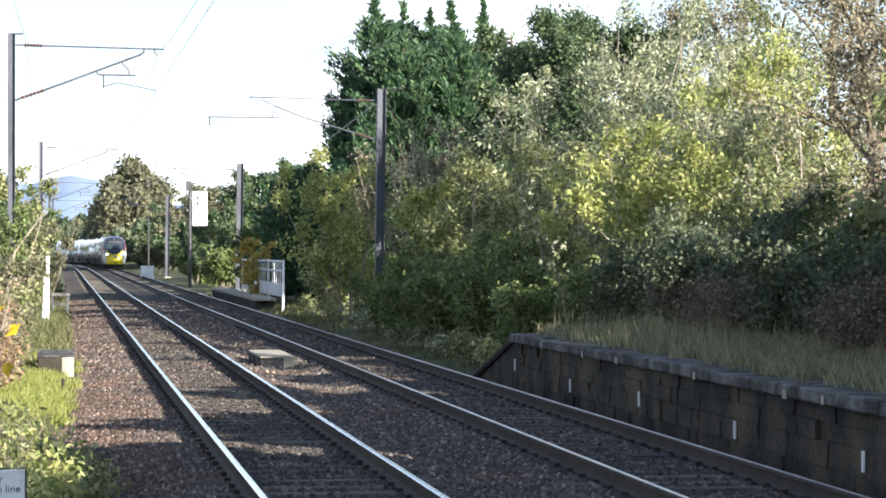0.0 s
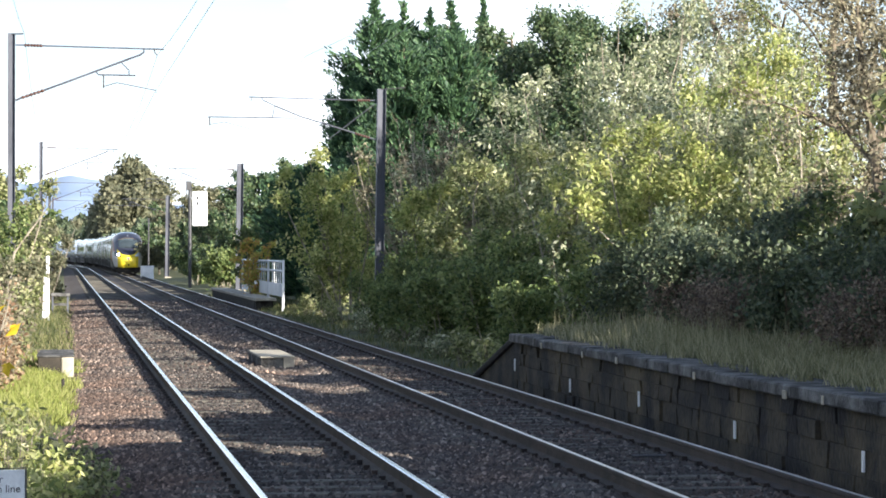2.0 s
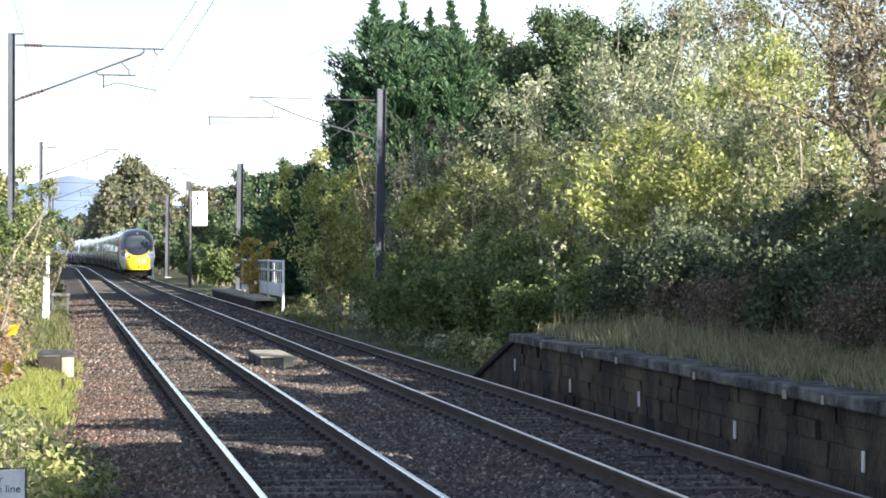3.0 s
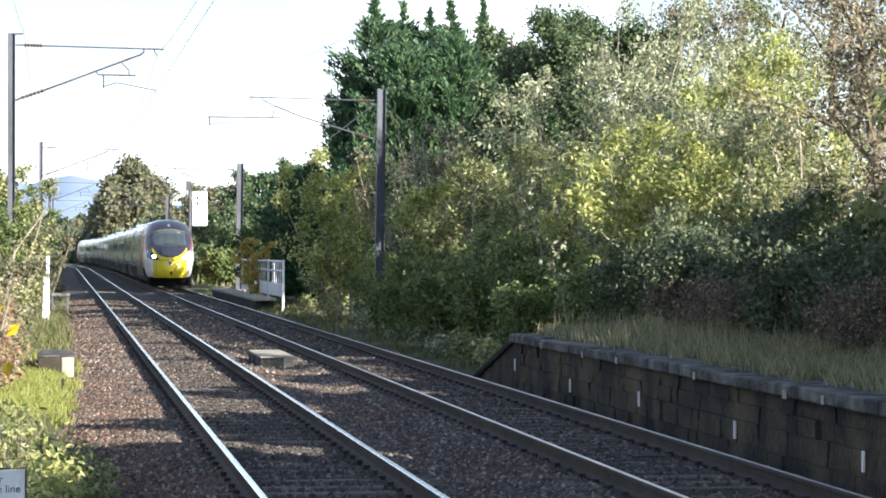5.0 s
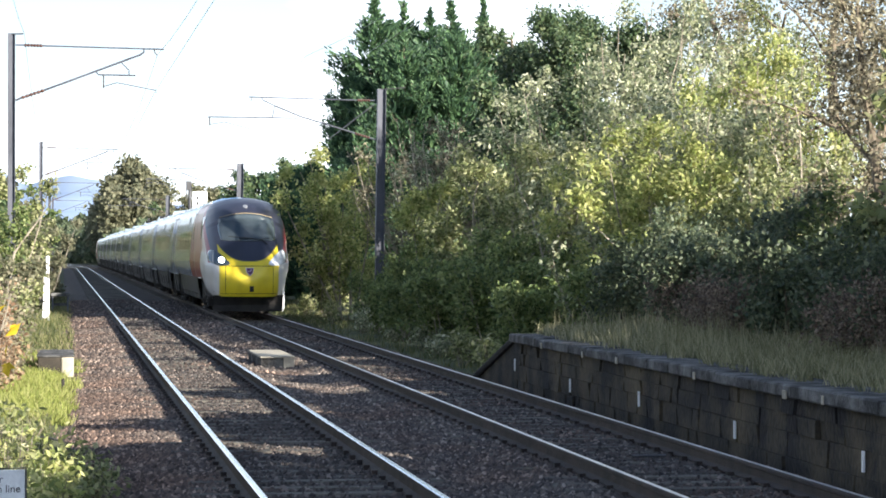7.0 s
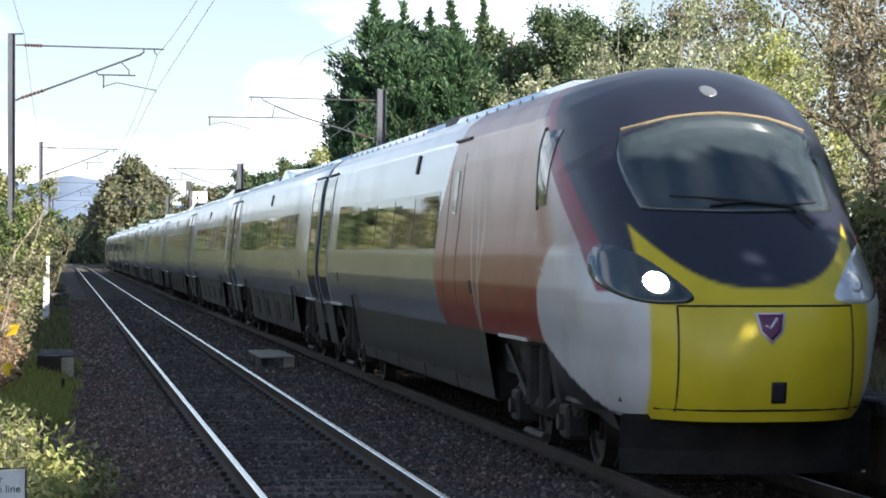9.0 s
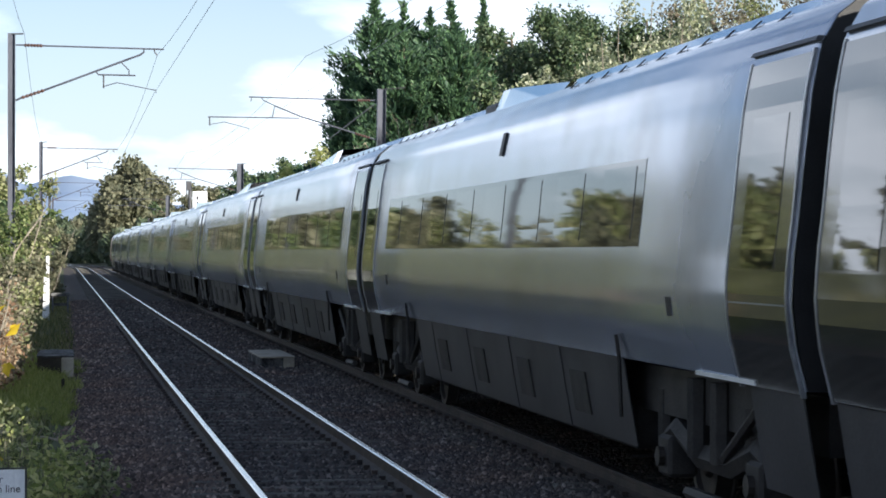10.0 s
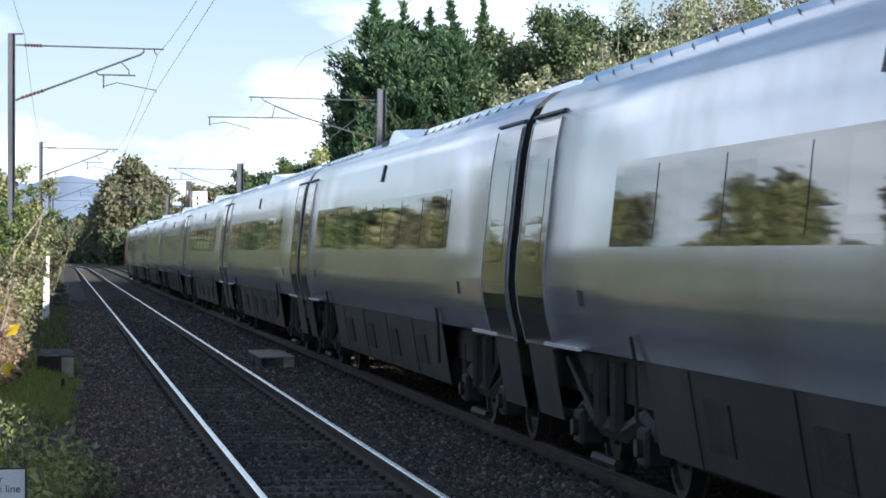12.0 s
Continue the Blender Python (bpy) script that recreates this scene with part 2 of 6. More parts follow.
def tube(bm, pts, radii, sides=6):
    """A tapered round bar along the points."""
    pts = [Vector(p) for p in pts]
    if not isinstance(radii, (list, tuple)):
        radii = [radii] * len(pts)
    rings = []
    for i, p in enumerate(pts):
        d = (pts[min(i + 1, len(pts) - 1)] - pts[max(i - 1, 0)]).normalized()
        up = Vector((0, 0, 1)) if abs(d.z) < 0.9 else Vector((1, 0, 0))
        a = d.cross(up).normalized()
        b = d.cross(a)
        rings.append([bm.verts.new(p + (a * cos(2 * pi * k / sides) + b * sin(2 * pi * k / sides)) * radii[i]) for k in range(sides)])
    for r0, r1 in zip(rings, rings[1:]):
        for k in range(sides):
            bm.faces.new((r0[k], r0[(k + 1) % sides], r1[(k + 1) % sides], r1[k]))
    bm.faces.new(rings[0][::-1])
    bm.faces.new(rings[-1])
    return bm


def sheet(bm, rows):
    """A surface through rows of points."""
    vs = [[bm.verts.new(p) for p in row] for row in rows]
    for a, b in zip(vs, vs[1:]):
        for k in range(len(a) - 1):
            bm.faces.new((a[k], a[k + 1], b[k + 1], b[k]))
    return vs


# ---- the line: two tracks, straight, then bending away far off ----
TRACK_1, TRACK_2 = 2.421, 5.911
GAUGE = 1.505


def bend(y):
    return -0.00031 * max(y - 320.0, 0.0) ** 2


def ground_z(x, y):
    """Height of the earth under everything."""
    xr = x - bend(y)
    if xr < 0.3:
        z = -0.30 + 0.10 * min(1, (0.3 - xr) / 0.8) + 0.05 * max(0, -xr - 1.0)
    elif xr < 7.2:
        z = -0.48
    else:
        z = -0.36 + 0.10 * min(1.0, (xr - 7.2) / 1.0) + 0.10 * max(0, min(xr, 30.0) - 9.0)
    if xr < -20:
        z = -0.20 + 0.95
    return z


def build_ground():
    xs = np.concatenate([-np.geomspace(3000, 12, 16), np.linspace(-10, -0.6, 12), np.linspace(-0.4, 9, 40), np.linspace(9.6, 30, 14), np.geomspace(36, 3000, 14)])
    ys = np.concatenate([-np.geomspace(600, 20, 8), np.linspace(-14, 120, 110), np.linspace(124, 400, 60), np.geomspace(420, 4500, 22)])
    V, F = [], []
    for y in ys:
        for x in xs:
            xx = x + (bend(min(y, 700)) if abs(x) < 40 else 0)
            n = 0.05 * noise.noise((xx * 0.5, y * 0.5, 0)) if not 0.2 < x < 7.3 else 0
            V.append((xx, y, ground_z(xx, min(y, 700)) + n))
    nx = len(xs)
    for j in range(len(ys) - 1):
        for i in range(nx - 1):
            a = j * nx + i
            F.append((a, a + 1, a + nx + 1, a + nx))
    ob = new("ground", fast_mesh("ground", V, F, True))
    ob.data.materials.append(M_EARTH)
    tagged(ob, "rough grassy earth beside the railway", "ground", kind="structure")


BALLAST = [(-0.25, -0.30), (0.45, -0.24), (1.0, -0.20), (1.3, -0.185), (3.6, -0.185), (3.95, -0.24), (4.4, -0.24), (4.75, -0.185), (7.05, -0.185), (7.3, -0.22), (7.75, -0.32)]


def ballast_z(x):
    return float(np.interp(x, [p[0] for p in BALLAST], [p[1] for p in BALLAST]))


def build_ballast():
    ys = np.concatenate([np.arange(-40, 110, 0.8), np.arange(110, 330, 6), np.arange(330, 720, 10)])
    xs = np.concatenate([[-0.3], np.arange(-0.1, 7.7, 0.15), [7.8]])
    V, F = [], []
    for y in ys:
        for x in xs:
            z = ballast_z(x) + (0.02 * noise.noise((x * 3, y * 1.5, 2)) if y < 110 else 0)
            V.append((x + bend(y), y, z if -0.2 < x < 7.75 else -0.55))
    nx = len(xs)
    for j in range(len(ys) - 1):
        for i in range(nx - 1):
            a = j * nx + i
            F.append((a, a + 1, a + nx + 1, a + nx))
    ob = new("ballast", fast_mesh("ballast", V, F, True))
    ob.data.materials.append(M_BALLAST)
    tagged(ob, "brown dirty stone ballast bed under two tracks", "ballast", kind="structure")
    # loose stones
    rng = np.random.default_rng(3)
    C, S = [], []
    for y0, y1, per, size in ((17, 30, 520, 0.030), (30, 48, 430, 0.032), (48, 75, 130, 0.046), (75, 120, 60, 0.055)):
        n = int((y1 - y0) * 7.6 * per)
        x, y = rng.uniform(-0.45, 7.6, n), rng.uniform(y0, y1, n)
        thin = (x > 0.1) | (rng.random(n) < np.clip((x + 0.45) / 0.55, 0, 1) * 0.7)
        x, y = x[thin], y[thin]
        n = len(x)
        # fewer lie between the rails where sleepers show
        keep = ~((((x > 1.75) & (x < 3.1)) | ((x > 5.25) & (x < 6.6))) & (rng.random(n) < 0.55))
        x, y = x[keep], y[keep]
        z = np.interp(x, [p[0] for p in BALLAST], [p[1] for p in BALLAST])
        C.append(np.stack([x, y, z + rng.uniform(-0.012, 0.016, len(x))], 1))
        S.append(rng.uniform(0.6, 1.5, len(x)) * size)
    C, S = np.concatenate(C), np.concatenate(S)
    base = np.array([(1, 0, -0.3), (0, 1, -0.3), (-1, 0, -0.3), (0, -1, -0.3), (0.3, 0, 0.9), (-0.3, 0.1, 0.8)], float)
    n = len(C)
    V = base[None] * rng.uniform(0.6, 1.25, (n, 6, 1)) + rng.uniform(-0.25, 0.25, (n, 6, 3))
    a = rng.uniform(0, 2 * pi, n)
    ca, sa = np.cos(a)[:, None], np.sin(a)[:, None]
    V = np.stack([V[..., 0] * ca - V[..., 1] * sa, V[..., 0] * sa + V[..., 1] * ca, V[..., 2] * 0.75], -1)
    V = V * S[:, None, None] + C[:, None]
    f = np.array([(0, 1, 4), (1, 5, 4), (1, 2, 5), (2, 3, 5), (3, 4, 5), (3, 0, 4)])
    F = (f[None] + 6 * np.arange(n)[:, None, None]).reshape(-1, 3)
    ob = new("ballast_stones", fast_mesh("ballast_stones", V.reshape(-1, 3), F))
    ob.data.materials.append(M_STONE)
    tagged(ob, "loose reddish-brown ballast stones", "stones", kind="stuff")


RAIL_SECTION = [(-0.07, -0.16), (0.07, -0.16), (0.07, -0.148), (0.012, -0.12), (0.010, -0.05), (0.035, -0.035), (0.035, -0.008), (0.028, -0.0005), (-0.028, -0.0005), (-0.035, -0.008), (-0.035, -0.035), (-0.010, -0.05), (-0.012, -0.12), (-0.07, -0.148)]
LINE_Y = list(np.arange(-60, 320, 20)) + list(np.arange(320, 701, 12))


def build_track(name, centre, top_mat, label, strip=0.022):
    tr = thing(name, pose(0, 0, 0), label, "railway track", kind="structure")
    for s in (-1, 1):
        bm = bmesh.new()
        rings = []
        for y in LINE_Y:
            rings.append([bm.verts.new((centre + s * GAUGE / 2 + u + bend(y), y, w)) for u, w in RAIL_SECTION])
        for a, b in zip(rings, rings[1:]):
            for k in range(len(a)):
                bm.faces.new((a[k], a[(k + 1) % len(a)], b[(k + 1) % len(a)], b[k]))
        rail = part("rail", bm, M_RAIL, tr)
        bm = bmesh.new()
        sheet(bm, [[(centre + s * GAUGE / 2 + u + bend(y), y, 0.0035 if abs(u) < 0.03 else -0.004) for u in (-strip * 1.5, -strip, strip, strip * 1.5)] for y in LINE_Y])
        part("running_surface", bm, top_mat, rail, "bright worn steel running surface")
    # rail fastenings, joined
    bm = bmesh.new()
    for k in range(110):
        y = 6.2 + 0.65 * k
        for s in (-1, 1):
            for q in (-1, 1):
                x = centre + s * GAUGE / 2 + q * 0.095
                box(bm, (x - 0.03, y - 0.05, -0.19), (x + 0.03, y + 0.05, -0.125))
    tagged(part("rail_clips", bm, M_RAIL, tr), kind="stuff")
    rng = random.Random(7)
    me = None
    for k in range(290):
        y = 6.2 + 0.65 * k
        if me is None:
            bm = boxed((-1.25, -0.13, -0.2), (1.25, 0.13, 0.0), 0.02)
            me = bpy.data.meshes.new("sleeper")
            bm.to_mesh(me)
            bm.free()
            me.materials.append(M_SLEEPER)
        ob = new("sleeper", me)
        ob.parent = tr
        ob.matrix_basis = pose(centre + rng.uniform(-0.02, 0.02), y + rng.uniform(-0.02, 0.02), -0.168 + rng.uniform(-0.012, 0.006), 0, 0, rng.uniform(-0.6, 0.6))
    bm = bmesh.new()
    for k in range(290, 900):
        y = 6.2 + 0.65 * k
        box(bm, (centre - 1.25 + bend(y), y - 0.13, -0.3), (centre + 1.25 + bend(y), y + 0.13, -0.17))
    tagged(part("far_sleepers", bm, M_SLEEPER, tr), kind="stuff")


# ---- disused platform ----
PLAT_X, PLAT_TOP, PLAT_Y0, PLAT_Y1 = 7.42, 0.70, -30.0, 42.35


def build_platform():
    pl = thing("platform_disused", pose(0, 0, 0), "disused stone-faced railway platform overgrown with grass", "platform", kind="structure")
    # backing and fill
    part("platform_core", boxed((PLAT_X + 0.06, PLAT_Y0, -0.5), (10.6, PLAT_Y1, PLAT_TOP - 0.14)), M_WALL, pl)
    bm = bmesh.new()
    rows = []
    for y in np.arange(PLAT_Y0, PLAT_Y1 + 0.1, 0.6):
        rows.append([(x, float(y), PLAT_TOP - 0.05 + 0.05 * noise.noise((x * 1.5, y * 0.7, 4)) + 0.08 * max(0, x - 8.4)) for x in np.arange(PLAT_X + 0.55, 10.7, 0.35)])
    sheet(bm, rows)
    part("platform_turf", bm, M_EARTH, pl, "rough turf on the old platform", True)
    # ramp at the far end
    bm = bmesh.new()
    prof = [(PLAT_Y1, PLAT_TOP - 0.02), (PLAT_Y1 + 4.2, -0.22), (PLAT_Y1 + 4.2, -0.5), (PLAT_Y1, -0.5)]
    a = [bm.verts.new((PLAT_X + 0.05, y, z)) for y, z in prof]
    b = [bm.verts.new((10.4, y, z)) for y, z in prof]
    bm.faces.new(a[::-1])
    bm.faces.new(b)
    for k in range(4):
        bm.faces.new((a[k], a[(k + 1) % 4], b[(k + 1) % 4], b[k]))
    part("platform_ramp", bm, M_WALL, pl, "grassy ramp at the end of the platform")
    # ramp kerb
    bm = bmesh.new()
    tube(bm, [(PLAT_X + 0.03, PLAT_Y1, PLAT_TOP - 0.06), (PLAT_X + 0.03, PLAT_Y1 + 4.2, -0.2)], 0.06, 6)
    part("ramp_kerb", bm, M_MORTAR, pl)
    rng = random.Random(11)
    # rough stone facing in courses
    meshes = []
    for v in range(6):
        bm = bmesh.new()
        box(bm, (0, -0.5, -0.5), (0.10, 0.5, 0.5))
        bmesh.ops.bevel(bm, geom=list(bm.edges), offset=0.010, segments=1, affect="EDGES")
        for q in bm.verts:
            if q.co.x < 0.05:
                q.co.x += rng.uniform(-0.02, 0.02)
        me = bpy.data.meshes.new("stone")
        bm.to_mesh(me)
        bm.free()
        me.materials.append(M_WALL)
        meshes.append(me)
    for c, (z0, z1) in enumerate(((-0.32, -0.06), (-0.06, 0.20), (0.20, 0.39), (0.39, 0.56))):
        y = 14.0 + rng.uniform(0, 0.4)
        while y < PLAT_Y1:
            ln = rng.uniform(0.28, 1.15)
            if y + ln > PLAT_Y1:
                ln = PLAT_Y1 - y
            if ln > 0.12:
                ob = new("stone", rng.choice(meshes))
                ob.parent = pl
                ob.matrix_basis = Matrix.Translation((PLAT_X + rng.uniform(-0.02, 0.02), y + ln / 2, (z0 + z1) / 2)) @ Matrix.Diagonal((1, ln - 0.003, z1 - z0 - 0.003, 1))
            y += ln
    # coping slabs
    y = PLAT_Y0
    while y < PLAT_Y1:
        ln = rng.uniform(1.0, 1.7)
        ln = min(ln, PLAT_Y1 - y)
        bm = boxed((PLAT_X - 0.09 + rng.uniform(-0.015, 0.015), y + 0.008, PLAT_TOP - 0.135), (PLAT_X + 0.62, y + ln - 0.008, PLAT_TOP + rng.uniform(-0.012, 0.012)), 0.018)
        part("coping_slab", bm, M_COPING, pl)
        y += ln
    # small white marker plates on the face
    for k, (y, z) in enumerate(((42.16, 0.19), (37.45, 0.09), (32.85, 0.15), (28.0, 0.08), (23.33, 0.10), (18.6, 0.10))):
        bm = boxed((PLAT_X - 0.035, y - 0.03, z - 0.10), (PLAT_X - 0.012, y + 0.03, z + 0.10), 0.004)
        part("marker_plate", bm, M_WHITE, pl, "small white marker plate")
    # pale patches where the slabs were patched on the face
    for y, z, w in ((25.75, 0.60, 0.11), (24.4, 0.62, 0.05), (33.9, 0.61, 0.10), (29.6, 0.61, 0.06), (36.2, 0.60, 0.05), (39.4, 0.61, 0.08), (21.6, 0.61, 0.07)):
        part("face_patch", boxed((PLAT_X - 0.105, y - 0.6 * w, z - 0.05), (PLAT_X - 0.085, y + 0.6 * w, z + 0.04), 0.004), M_CONCRETE, pl)


def build_near_platform():
    """The platform whose end carries the camera and the warning sign."""
    pl = thing("platform_near", pose(0, 0, 0), "tarmac station platform end beside the near track", "platform", kind="structure")
    part("platform_core", boxed((-4.0, -60, -0.5), (0.98, 11.15, 0.80)), M_WALL, pl)
    part("platform_surface", boxed((-4.0, -60, 0.801), (0.58, 11.2, 0.88)), M_MORTAR, pl)
    for k in range(60):
        part("coping_slab", boxed((0.584, -60 + 1.18 * k, 0.80), (1.02, -60 + 1.18 * k + 1.165, 0.885), 0.01), M_COPING, pl)


# ---- plants ----
def leaf_cloud(P, size, rng, long=1.6, droop=0.0):
    """Small folded leaves at the points P: two triangles each."""
    n = len(P)
    a = rng.normal(size=(n, 3))
    a[:, 2] -= droop
    a /= np.linalg.norm(a, axis=1)[:, None]
    b = np.cross(a, rng.normal(size=(n, 3)))
    b /= np.linalg.norm(b, axis=1)[:, None] + 1e-9
    c = np.cross(a, b)
    s = (size * rng.uniform(0.6, 1.35, n))[:, None]
    la, wb = s * 0.5 * long, s * 0.5
    V = np.stack([P - a * la, P + b * wb + c * wb * 0.35, P + a * la, P - b * wb + c * wb * 0.35], 1)
    i = 4 * np.arange(n)[:, None]
    F = np.concatenate([i + np.array([[0, 1, 2]]), i + np.array([[0, 2, 3]])], 0)
    return V.reshape(-1, 3), F


def limb(rng, p, d, length, steps, wander, lift):
    pts = [np.array(p, float)]
    d = np.array(d, float)
    for _ in range(steps):
        d = d + rng.normal(size=3) * wander + np.array((0, 0, lift))
        d /= np.linalg.norm(d)
        pts.append(pts[-1] + d * length / steps)
    return pts, d


def plant(name, x, y, height, spread, label, category, leaf_mat, leaves=3000, leaf=0.08, stems=1, seed=1, bark=M_BARK, clear=0.15, bare=0.0, group="", z=None, long=1.6, thick=1.0, along=1.0, up=0.10, puff=0.055):
    """A tree (one stem) or shrub (several): tapered stem, limbs, twigs, and a crown of single leaves."""
    rng = np.random.default_rng(seed)
    base = ground_z(x, y) - 0.05 if z is None else z
    th = thing(name, pose(x, y, base), label, category, group)
    bm = bmesh.new()
    tips = []
    for s in range(stems):
        if stems > 1:
            bm = bmesh.new()
        ang = rng.uniform(0, 2 * pi)
        out = rng.uniform(0.1, 0.5) if stems > 1 else 0.06
        d0 = np.array((cos(ang) * out, sin(ang) * out * along, 1.0))
        h = height * (rng.uniform(0.7, 1.0) if stems > 1 else 0.86)
        p0 = (cos(ang) * 0.12 * spread * (stems > 1), sin(ang) * 0.12 * spread * (stems > 1), 0)
        pts, _ = limb(rng, p0, d0, h, 7, 0.10, 0.06)
        r0 = (0.022 * height + 0.01) * thick / math.sqrt(stems)
        tube(bm, pts, [r0 * (1 - 0.85 * i / 7) for i in range(8)], 6 if stems == 1 else 5)
        nl = 13 if stems == 1 else 6
        for k in range(nl):
            f = clear + (0.97 - clear) * (k + rng.random()) / nl
            i = min(int(f * 7), 6)
            q = pts[i] + (pts[i + 1] - pts[i]) * (f * 7 - i)
            a = k * 2.4 + rng.uniform(-0.5, 0.5)
            reach = spread * (1.0 - 0.65 * max(0, (f - 0.35) / 0.65)) * rng.uniform(0.65, 1.1) / (1.0 if stems == 1 else 1.5)
            d = np.array((cos(a), sin(a) * along, rng.uniform(0.15, 0.8)))
            lp, ld = limb(rng, q, d, reach, 4, 0.18, up)
            rl = r0 * 0.42 * (1 - 0.6 * f)
            tube(bm, lp, [rl, rl * 0.8, rl * 0.6, rl * 0.4, rl * 0.2], 4)
            tips.append((lp, 1.0))
            for t in range(4):
                j = 1 + t % 4
                dd = ld + rng.normal(size=3) * 0.7
                tp, _ = limb(rng, lp[j], dd, reach * rng.uniform(0.3, 0.6), 3, 0.25, up)
                tube(bm, tp, [rl * 0.4, rl * 0.3, rl * 0.2, rl * 0.1], 3)
                tips.append((tp, 1.3))
        if stems > 1:
            part("stem", bm, bark, th)
    if stems == 1:
        part("trunk", bm, bark, th)
    tips = [t for t in tips if rng.random() > bare]
    w = np.array([t[1] for t in tips])
    pick = rng.choice(len(tips), leaves, p=w / w.sum())
    P = np.zeros((leaves, 3))
    f = rng.uniform(0.25, 1.08, leaves)
    for i, k in enumerate(pick):
        pts = tips[k][0]
        m = len(pts) - 1
        j = min(int(f[i] * m), m - 1)
        P[i] = pts[j] + (pts[j + 1] - pts[j]) * (f[i] * m - j)
    P += rng.normal(size=(leaves, 3)) * np.array((1, 1, 0.85)) * (puff * spread + 0.05)
    P[:, 2] = np.maximum(P[:, 2], 0.03)
    V, F = leaf_cloud(P, leaf, rng, long)
    part("crown" if stems == 1 else "foliage", fast_mesh("leaves", V, F), leaf_mat, th)
    return th


def conifer(x, y, height, radius, label, seed, sprays=20000, spray=0.24, spire=1.6, blunt=0.6):
    """A dense cypress: upswept feathery branches round a hidden trunk, ending in a thin leader."""
    rng = np.random.default_rng(seed)
    th = thing("conifer_tree", pose(x, y, ground_z(x, y) - 0.05), label, "tree", "conifer row")
    part("trunk", tube(bmesh.new(), [(0, 0, 0), (0.05, 0, height * 0.5), (0, 0.04, height * 0.985)], [0.22, 0.12, 0.012], 7), M_BARK, th)
    segs = []
    z = 0.3
    while z < height - 0.1:
        down = height - z
        if down < spire:
            reach = 0.05 + 0.26 * (down / spire) ** 1.5
        else:
            reach = 0.31 + (radius - 0.31) * min(1.0, (down - spire) / (0.30 * height)) ** blunt
        for k in range(int(4 + 6 * min(1, reach))):
            a = rng.uniform(0, 2 * pi)
            lobe = 0.92 + 0.50 * noise.noise((cos(a) * 1.9 + seed, sin(a) * 1.9, z * 0.9))
            r = reach * lobe * rng.uniform(0.75, 1.12)
            rise = r * rng.uniform(0.25, 0.75)
            p0 = np.array((0, 0, z - rise * 0.4))
            p2 = np.array((cos(a) * r, sin(a) * r, z + rise * 0.6))
            segs.append((p0, (p0 + p2) / 2 - np.array((0, 0, 0.12 * r)), p2, r))
        z += rng.uniform(0.16, 0.30) if down > spire else 0.09
    bm = bmesh.new()
    for p0, p1, p2, r in segs[::3]:
        tube(bm, [p0, p1, p2], [0.022, 0.016, 0.005], 3)
    tagged(part("inner_branchwork", bm, M_BARK, th), kind="stuff")
    w = np.array([0.12 + sg[3] for sg in segs])
    inner = sprays // 6
    n = sprays + inner
    pick = rng.choice(len(segs), n, p=w / w.sum())
    t = np.concatenate([rng.uniform(0.45, 1.06, sprays) ** 0.7, rng.uniform(0.15, 0.75, inner)])
    size = spray * rng.uniform(0.5, 1.2, n)
    size[sprays:] *= 2.6
    A, B, C = (np.array([segs[k][q] for k in pick]) for q in range(3))
    tt = t[:, None]
    P = A * (1 - tt) ** 2 + 2 * B * tt * (1 - tt) + C * tt ** 2
    slack = np.clip(np.array([segs[k][3] for k in pick]), 0.1, 1.0)[:, None]
    P += rng.normal(size=P.shape) * np.array((0.10, 0.10, 0.09)) * slack
    d = C - B
    d /= np.linalg.norm(d, axis=1)[:, None] + 1e-9
    a = d + rng.normal(size=P.shape) * 0.38
    a[:, 2] += 0.15
    a /= np.linalg.norm(a, axis=1)[:, None]
    b = np.cross(a, rng.normal(size=P.shape))
    b /= np.linalg.norm(b, axis=1)[:, None] + 1e-9
    sz = size[:, None]
    c = np.cross(a, b)
    V = np.stack([P - a * sz * 0.5, P + b * sz * 0.15 + c * sz * 0.05, P + a * sz * 0.58, P - b * sz * 0.15 + c * sz * 0.05], 1).reshape(-1, 3)
    i = 4 * np.arange(n)[:, None]
    F = np.concatenate([i + np.array([[0, 1, 2]]), i + np.array([[0, 2, 3]])], 0)
    part("crown", fast_mesh("sprays", V, F), M_CONIFER, th)


def blades(name, P, h, width, mat, seed, label, lean=0.35):
    """Grass: bent blades standing at the points P."""
    rng = np.random.default_rng(seed)
    n = len(P)
    hh = (h * rng.uniform(0.45, 1.25, n))[:, None]
    a = rng.uniform(0, 2 * pi, n)
    side = np.stack([np.cos(a), np.sin(a), 0 * a], 1) * width * 0.5
    ln = rng.normal(size=(n, 3)) * lean
    ln[:, 2] = 1
    ln2 = ln + rng.normal(size=(n, 3)) * lean
    ln2[:, 2] = 0.8
    mid = P + ln * hh * 0.55
    V = np.stack([P - side, P + side, mid + side * 0.7, mid - side * 0.7, mid + ln2 * hh * 0.5], 1).reshape(-1, 3)
    i = 5 * np.arange(n)[:, None]
    F = np.concatenate([i + np.array([[0, 1, 2]]), i + np.array([[0, 2, 3]]), i + np.array([[3, 2, 4]])], 0)
    ob = new(name, fast_mesh(name, V, F))
    ob.data.materials.append(mat)
    return tagged(ob, label, "grass", kind="stuff")


def scatter(rng, n, x0, x1, y0, y1, zf, clump=0.0):
    x, y = rng.uniform(x0, x1, n), rng.uniform(y0, y1, n)
    if clump:
        keep = np.array([noise.noise((float(u) * clump, float(v) * clump, 9.0)) > -0.08 for u, v in zip(x, y)])
        x, y = x[keep], y[keep]
    z = np.array([zf(float(u), float(v)) for u, v in zip(x, y)])
    return np.stack([x, y, z], 1)


